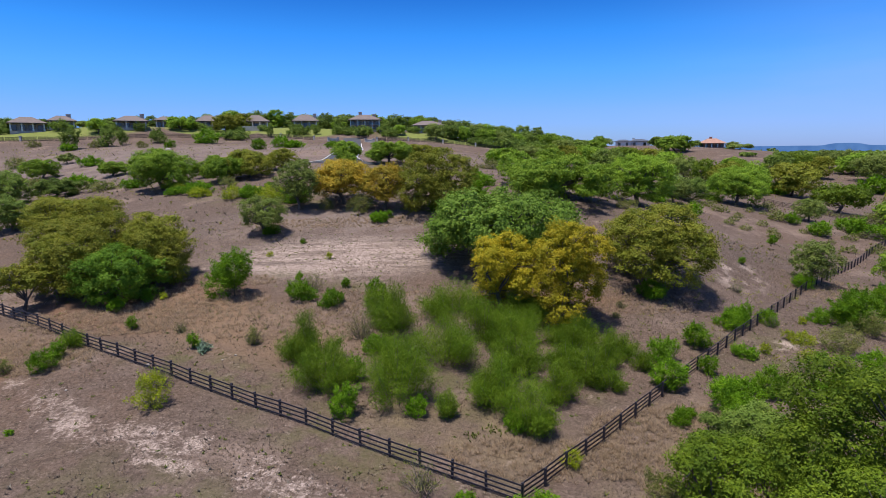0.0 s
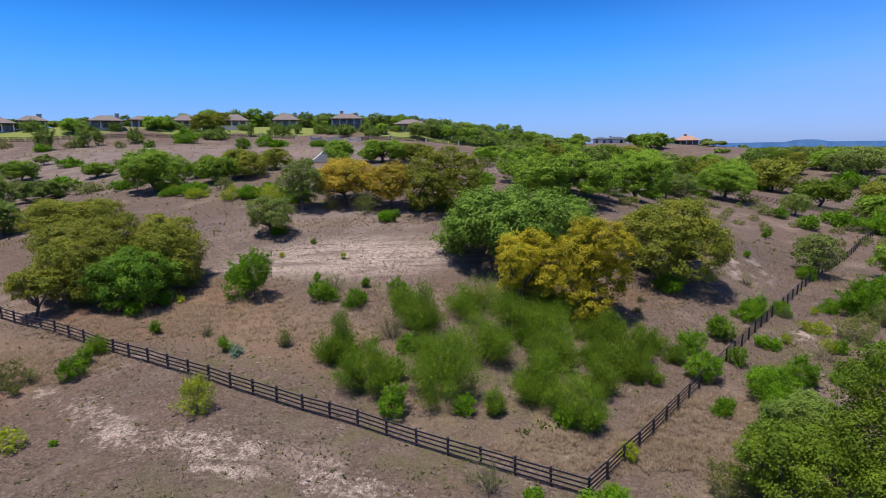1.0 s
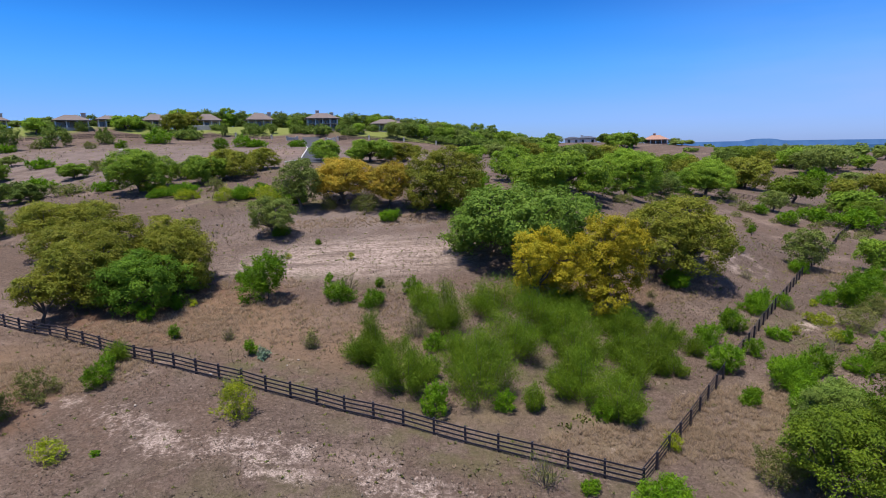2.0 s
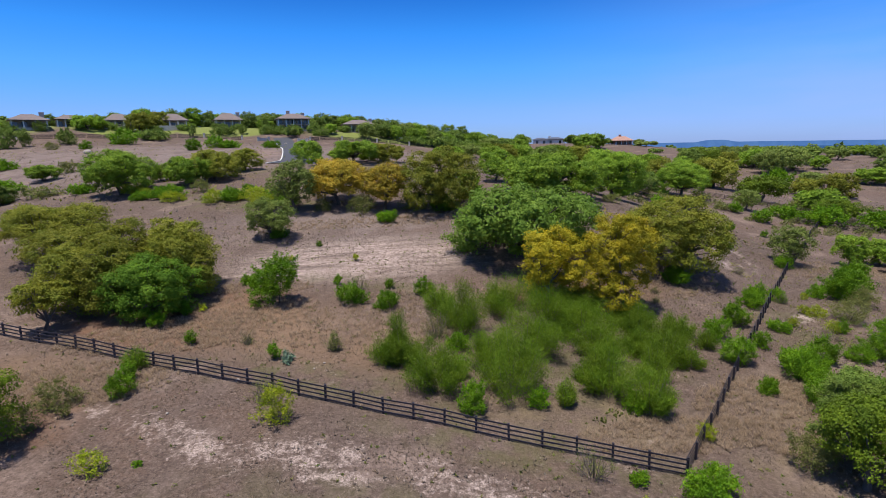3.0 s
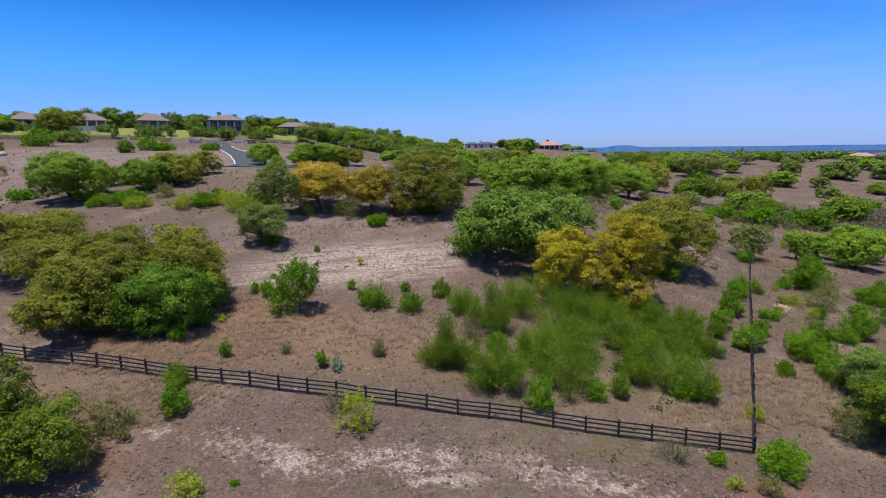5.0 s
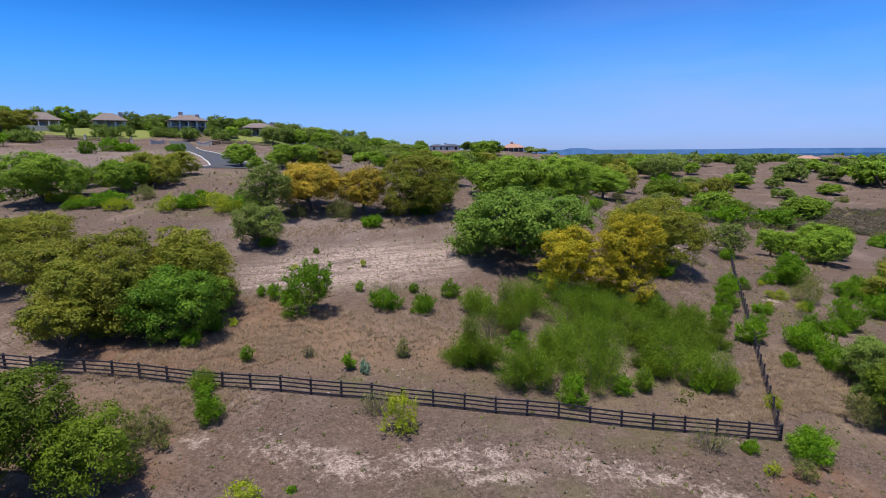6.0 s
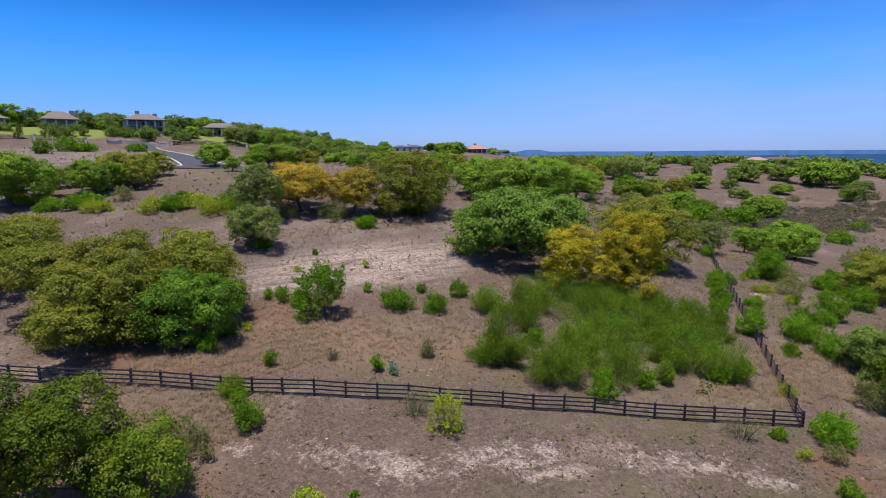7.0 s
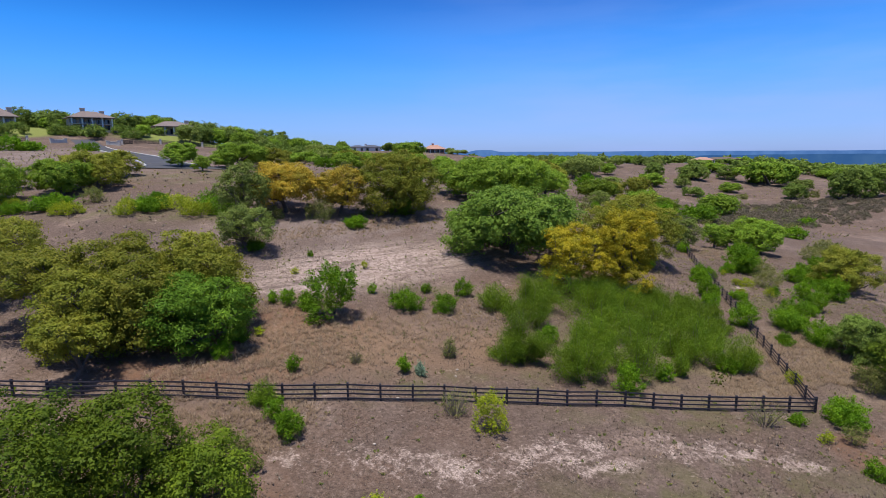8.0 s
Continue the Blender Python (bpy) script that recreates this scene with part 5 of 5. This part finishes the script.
# stands in for a pile of dead grey branches, drawn as a twiggy shrub
twig(32.3, 48.4, 3.1, 1.2)
oak_green(316.0, 246.0, 10.0, 3.6)
oak_dark(340.0, 246.0, 12.0, 4.2)
oak_green(354.0, 250.0, 10.0, 3.4)
oak_dark(298.0, 240.0, 12.0, 5.0)
oak_green(372.0, 252.0, 14.0, 6.0)
oak_dark(392.0, 262.0, 14.0, 6.0)
oak_green(290.0, 292.0, 14.0, 6.0)
oak_dark(305.0, 298.0, 12.0, 5.0)
oak_dark(270.0, 262.0, 13.0, 6.0)
oak_grey(255.0, 240.0, 12.0, 6.0)
oak_green(280.0, 215.0, 13.0, 6.0)
oak_grey(235.0, 255.0, 12.0, 6.0)
oak_dark(310.0, 215.0, 14.0, 6.5)
oak_dark(335.0, 205.0, 13.0, 6.0)
oak_green(355.0, 225.0, 14.0, 6.0)
oak_dark(290.0, 180.0, 13.0, 6.0)
oak_green(325.0, 170.0, 14.0, 6.0)
oak_grey(250.0, 150.0, 11.0, 5.5)
oak_dark(275.0, 140.0, 13.0, 6.0)
oak_green(215.0, 165.0, 10.0, 5.0)
oak_grey(205.0, 185.0, 9.0, 5.0)
oak_dark(185.0, 165.0, 9.0, 4.5)
oak_grey(165.0, 195.0, 10.0, 5.5)
shrub_dull(200.0, 150.0, 6.0, 2.5)
shrub(180.0, 145.0, 6.0, 2.6)
shrub(160.0, 140.0, 7.0, 3.0)
shrub_dull(230.0, 135.0, 7.0, 3.0)
shrub(150.0, 100.0, 6.0, 2.6)
shrub_dull(125.0, 92.0, 6.0, 2.8)
shrub(112.0, 85.0, 6.0, 3.0)
shrub(95.0, 88.0, 6.0, 3.0)
shrub_dull(100.0, 72.0, 6.0, 2.6)
shrub(85.0, 62.0, 5.0, 2.4)
shrub(70.0, 60.0, 5.0, 2.4)
shrub(62.0, 52.0, 5.0, 2.2)
shrub_dull(75.0, 50.0, 5.0, 2.2)

# ---- far woods ----
def far_woods():
    """Woodland of the plain beyond the pasture, tree crowns by the hundred."""
    rng = np.random.default_rng(11)
    vs_all, fs_all, base = [], [], 0
    homes = [(math.atan2(hx + 20, hy), math.hypot(hx + 20, hy)) for hx, hy in ((133, 431), (147, 435), (186, 399), (306, 309), (330, 257), (365, 264))]

    def seen(az, r):
        """No crown stands in front of a house."""
        return all(abs(az - a) > 0.055 or r > d + 12 for a, d in homes)

    spots = []
    for _ in range(1900):
        az, r = radians(rng.uniform(8, 85)), rng.uniform(300, 1250)
        if r >= 500 or seen(az, r) and rng.uniform() > (0.55 if az > radians(40) else 0.85):
            spots.append((az, r))
    # a belt of trees along the brow, open in front of the houses
    for _ in range(330):
        az, r = radians(rng.uniform(27, 72)), rng.uniform(390, 480)
        if seen(az, r):
            spots.append((az, r))
    for az, r in spots:
        x, y = math.sin(az) * r - 20, math.cos(az) * r
        w, h = rng.uniform(7, 15), rng.uniform(4.5, 8.5)
        z = land_z(x, y)
        if az > 0.48 and r < 520:
            h = min(h, 16.8 - z)
            if h < 2.2:
                continue
        n = 110
        d = unit(rng.normal(0, 1, (n, 3)) + np.array([0, 0, 0.4]))
        lump = 0.75 + 0.25 * np.sin(d[:, :1] * 5 + x) * np.sin(d[:, 1:2] * 5 + y)
        pts = np.array([x, y, z + h * 0.5]) + d * np.array([w / 2, w / 2, h * 0.5]) * lump * rng.uniform(0.8, 1.05, (n, 1))
        v, f = leaves(rng, pts, d, 2.0, 1.5, 0.6)
        vs_all.append(v)
        fs_all.append(f + base)
        base += len(v)
    ob = new("far_woods", quads("far_woods", np.concatenate(vs_all), np.concatenate(fs_all), LEAF_DARK))
    tagged(ob, "distant scattered dark green oak woodland on the plain", "woods", "", "stuff")


far_woods()


# ---- dry grass ----
def dry_grass():
    """Small tufts of dead grass over the pasture, a few leaning blades each, thickest near the fences."""
    rng = np.random.default_rng(3)
    n = 215000
    x = rng.uniform(-75, 75, n)
    y = 14 + 84 * rng.uniform(0, 1, n) ** 1.3
    y += np.where(y < 22, rng.normal(0, 5, n), 0.0)
    x += np.where(np.abs(x) > 60, rng.normal(0, 7, n), 0.0)
    patch = np.sin(x * 0.41 + np.sin(y * 0.33) * 2) * np.sin(y * 0.47 + np.sin(x * 0.31) * 2) + rng.normal(0, 0.6, n)
    bare = np.exp(-(((x + 17) / 19) ** 2 + ((y - 73) / 6.5) ** 2)) + np.exp(-(((x + 27) / 11) ** 2 + ((y - 37) / 5) ** 2)) + np.exp(-(((x + 10) / 11) ** 2 + ((y - 30) / 4.5) ** 2))
    keep = (patch > -0.35) & (rng.uniform(0, 1, n) > bare * 0.75)
    x, y, patch = x[keep], y[keep], patch[keep]
    n = len(x)
    z = land(x, y)
    tall = rng.uniform(0.04, 0.13, n) * (1 + 0.5 * (patch > 0.6))
    turn = rng.uniform(0, 2 * math.pi, n)
    vs = []
    for k in range(3):
        t = turn + 2.1 * k + rng.uniform(-0.6, 0.6, n)
        lean = rng.uniform(0.04, 0.16, n)
        w = rng.uniform(0.012, 0.035, n)
        a = np.stack([x - np.sin(t) * w, y + np.cos(t) * w, z - 0.01], 1)
        b = np.stack([x + np.sin(t) * w, y - np.cos(t) * w, z - 0.01], 1)
        c = np.stack([x + np.cos(t) * lean, y + np.sin(t) * lean, z + tall * rng.uniform(0.6, 1.0, n)], 1)
        vs.append(np.stack([a, b, c], 1))
    v = np.concatenate(vs).reshape(-1, 3)
    ob = new("dry_grass", quads("dry_grass", v, np.arange(len(v)).reshape(-1, 3), THATCH))
    tagged(ob, "small tufts of dead grey-brown grass over the pasture", "grass", "", "stuff")


dry_grass()


def tall_grass():
    """Clumps of standing dead grass along the fences and below the oaks."""
    rng = np.random.default_rng(17)
    vs = []
    for cx, cy, rx, ry, n in ((-40, 46, 8, 4, 900), (-36, 54, 9, 3.5, 600), (17, 36, 8, 6, 1300), (6, 34.5, 8, 2.5, 500), (-30, 60, 9, 4, 500), (20, 62, 8, 3, 350), (-12, 88, 22, 2.5, 700), (58, 72, 12, 6, 600), (-28, 66, 6, 2, 250), (-20, 55, 15, 5, 900), (-8, 60, 10, 4, 350)):
        t, o = rng.uniform(0, 2 * math.pi, n), np.sqrt(rng.uniform(0, 1, n))
        x, y = cx + np.cos(t) * o * rx, cy + np.sin(t) * o * ry
        z = land(x, y)
        tall = rng.uniform(0.22, 0.62, n)
        for k in range(14):
            a = rng.uniform(0, 2 * math.pi, n)
            lean, w = rng.uniform(0.35, 1.15, n) * tall, rng.uniform(0.010, 0.026, n)
            bx, by = x + rng.normal(0, 0.06, n), y + rng.normal(0, 0.06, n)
            p = np.stack([bx - np.sin(a) * w, by + np.cos(a) * w, z - 0.02], 1)
            q = np.stack([bx + np.sin(a) * w, by - np.cos(a) * w, z - 0.02], 1)
            e = np.stack([bx + np.cos(a) * lean, by + np.sin(a) * lean, z + tall * rng.uniform(0.45, 0.95, n)], 1)
            vs.append(np.stack([p, q, e], 1))
    v = np.concatenate(vs).reshape(-1, 3)
    ob = new("tall_grass", quads("tall_grass", v, np.arange(len(v)).reshape(-1, 3), STRAW))
    tagged(ob, "standing clumps of tall dead grass, straw and russet", "grass", "", "stuff")


tall_grass()


def prickly_pear(x, y, n, label):
    """A low cactus clump of flat oval pads growing from one another."""
    rng = random.Random(int(x * 10))
    ob = thing("prickly_pear", x, y, land_z(x, y), label, "cactus", "cactus clumps")
    bm = bmesh.new()
    bmesh.ops.create_uvsphere(bm, u_segments=8, v_segments=5, radius=1.0)
    for v in bm.verts:
        v.co = Vector((v.co.x * 0.09, v.co.y * 0.025, v.co.z * 0.12 + 0.10))
    pad_me = bm_mesh("pad", bm, LEAF_DULL, True)
    for k in range(n):
        pad = child("pad", pad_me, ob)
        r, t = rng.uniform(0, 0.9), rng.uniform(0, 6.28)
        pad.matrix_basis = pose(math.cos(t) * r, math.sin(t) * r, 0.17 * rng.choice((0, 0, 1)), rng.uniform(-30, 30), rng.uniform(-30, 30), rng.uniform(0, 180))


prickly_pear(1.0, 37.0, 26, "low prickly pear cactus clump with dull olive pads")
prickly_pear(2.6, 37.6, 22, "low prickly pear cactus clump with dull olive pads")
prickly_pear(-37.2, 48.9, 14, "small prickly pear cactus clump beside the fence")


def weeds():
    """Small dark weeds dotted over the scraped and open ground."""
    rng = np.random.default_rng(8)
    n = 1500
    x, y = rng.uniform(-60, 70, n), rng.uniform(22, 100, n)
    z = land(x, y)
    m = 9
    r = rng.uniform(0.10, 0.26, n)
    cen = np.repeat(np.stack([x, y, z], 1), m, 0)
    d = unit(rng.normal(0, 1, (n * m, 3)))
    d[:, 2] = np.abs(d[:, 2])
    v, f = leaves(rng, cen + d * np.repeat(r, m)[:, None] * rng.uniform(0.4, 1, (n * m, 1)), d, 0.20, 0.09, 0.3)
    ob = new("weeds", quads("weeds", v, f, LEAF_DULL))
    tagged(ob, "small dark weeds dotted over the bare ground", "weeds", "", "stuff")


weeds()


def scrub(name, label, n, cx, cy, rx, ry, low, high, material, seed):
    """Low scattered brush over a stretch of the slope."""
    rng = np.random.default_rng(seed)
    t, o = rng.uniform(0, 2 * math.pi, n), np.sqrt(rng.uniform(0, 1, n))
    x, y = cx + np.cos(t) * o * rx, cy + np.sin(t) * o * ry
    z = land(x, y)
    h = rng.uniform(low, high, n)
    m = 190 if high > 1.5 else 30
    d = unit(rng.normal(0, 1, (n * m, 3)))
    d[:, 2] = np.abs(d[:, 2]) * 1.1
    hh = np.repeat(h, m)[:, None]
    pts = np.repeat(np.stack([x, y, z], 1), m, 0) + d * hh * np.array([1.0, 1.0, 0.85]) * rng.uniform(0.5, 1, (n * m, 1))
    v, f = leaves(rng, pts, d, 1.0, 0.55, 0.4)
    v = pts.repeat(3, 0) + (v - pts.repeat(3, 0)) * np.repeat(hh, 3, 0) * 0.22
    tagged(new(name, quads(name, v, f, material)), label, "scrub", "", "stuff")


scrub("scrub", "low brown twiggy brush on the far slope", 420, 165, 116, 80, 20, 1.0, 2.4, LEAF_BRUSH, 21)
scrub("scrub", "dull olive brush among the far oaks", 160, 120, 125, 80, 28, 1.0, 2.2, LEAF_DULL, 22)
scrub("scrub", "small green shrublets dotted over the upper slope", 420, -60, 190, 130, 75, 0.25, 0.9, LEAF_OLIVE, 23)
scrub("scrub", "small dark shrublets dotted over the far pasture", 520, 150, 190, 130, 85, 0.25, 1.1, LEAF_DULL, 24)
scrub("scrub", "green undergrowth beside the fence", 200, 46, 56, 26, 18, 0.2, 0.8, LEAF_OLIVE, 26)


def tussocks(name, label, n, x0, x1, y0, y1, low, high, material, seed):
    """Dead and green tussocks, each a small fan of leaning blades, over the slopes further off."""
    rng = np.random.default_rng(seed)
    x, y = rng.uniform(x0, x1, n), y0 + (y1 - y0) * rng.uniform(0, 1, n) ** 1.3
    patch = np.sin(x * 0.09 + np.sin(y * 0.07) * 2) * np.sin(y * 0.11 + np.sin(x * 0.06) * 2) + rng.normal(0, 0.45, n)
    road_way = (np.abs(x - (-20 - 0.13 * (y - 130))) < 11) & (y > 138)
    keep = (patch > -0.1) & ~road_way & ~((y > 270) & (x < 0))
    x, y = x[keep], y[keep]
    n = len(x)
    z, h = land(x, y), rng.uniform(low, high, n)
    vs = []
    for k in range(6):
        t = rng.uniform(0, 2 * math.pi, n)
        lean, w = h * rng.uniform(0.3, 1.2, n), h * rng.uniform(0.12, 0.30, n)
        p = np.stack([x - np.sin(t) * w, y + np.cos(t) * w, z - 0.03], 1)
        q = np.stack([x + np.sin(t) * w, y - np.cos(t) * w, z - 0.03], 1)
        e = np.stack([x + np.cos(t) * lean, y + np.sin(t) * lean, z + h * rng.uniform(0.6, 1.0, n)], 1)
        vs.append(np.stack([p, q, e], 1))
    v = np.concatenate(vs).reshape(-1, 3)
    tagged(new(name, quads(name, v, np.arange(len(v)).reshape(-1, 3), material)), label, "grass", "", "stuff")


tussocks("tussocks", "pale dead grass tussocks over the upper slopes", 14000, -190, 260, 84, 270, 0.12, 0.42, STRAW, 31)
tussocks("tussocks", "dark dead weeds scattered over the upper slopes", 9000, -190, 260, 84, 290, 0.15, 0.55, TWIGS, 32)
tussocks("tussocks", "low olive-green tufts over the upper slopes", 5200, -170, 240, 84, 270, 0.15, 0.60, LEAF_OLIVE, 33)
tussocks("tussocks", "small olive tufts in the lower pasture", 2600, -60, 60, 20, 84, 0.10, 0.28, LEAF_DULL, 34)
tussocks("tussocks", "grey dead weeds in the lower pasture", 1200, -60, 60, 22, 88, 0.10, 0.26, TWIGS, 35)
tussocks("tussocks", "clumps of dead brown grass in the lower pasture", 15000, -62, 62, 18, 90, 0.07, 0.24, THATCH, 36)
tussocks("tussocks", "clumps of pale straw in the lower pasture", 4500, -62, 62, 18, 90, 0.07, 0.22, STRAW, 37)
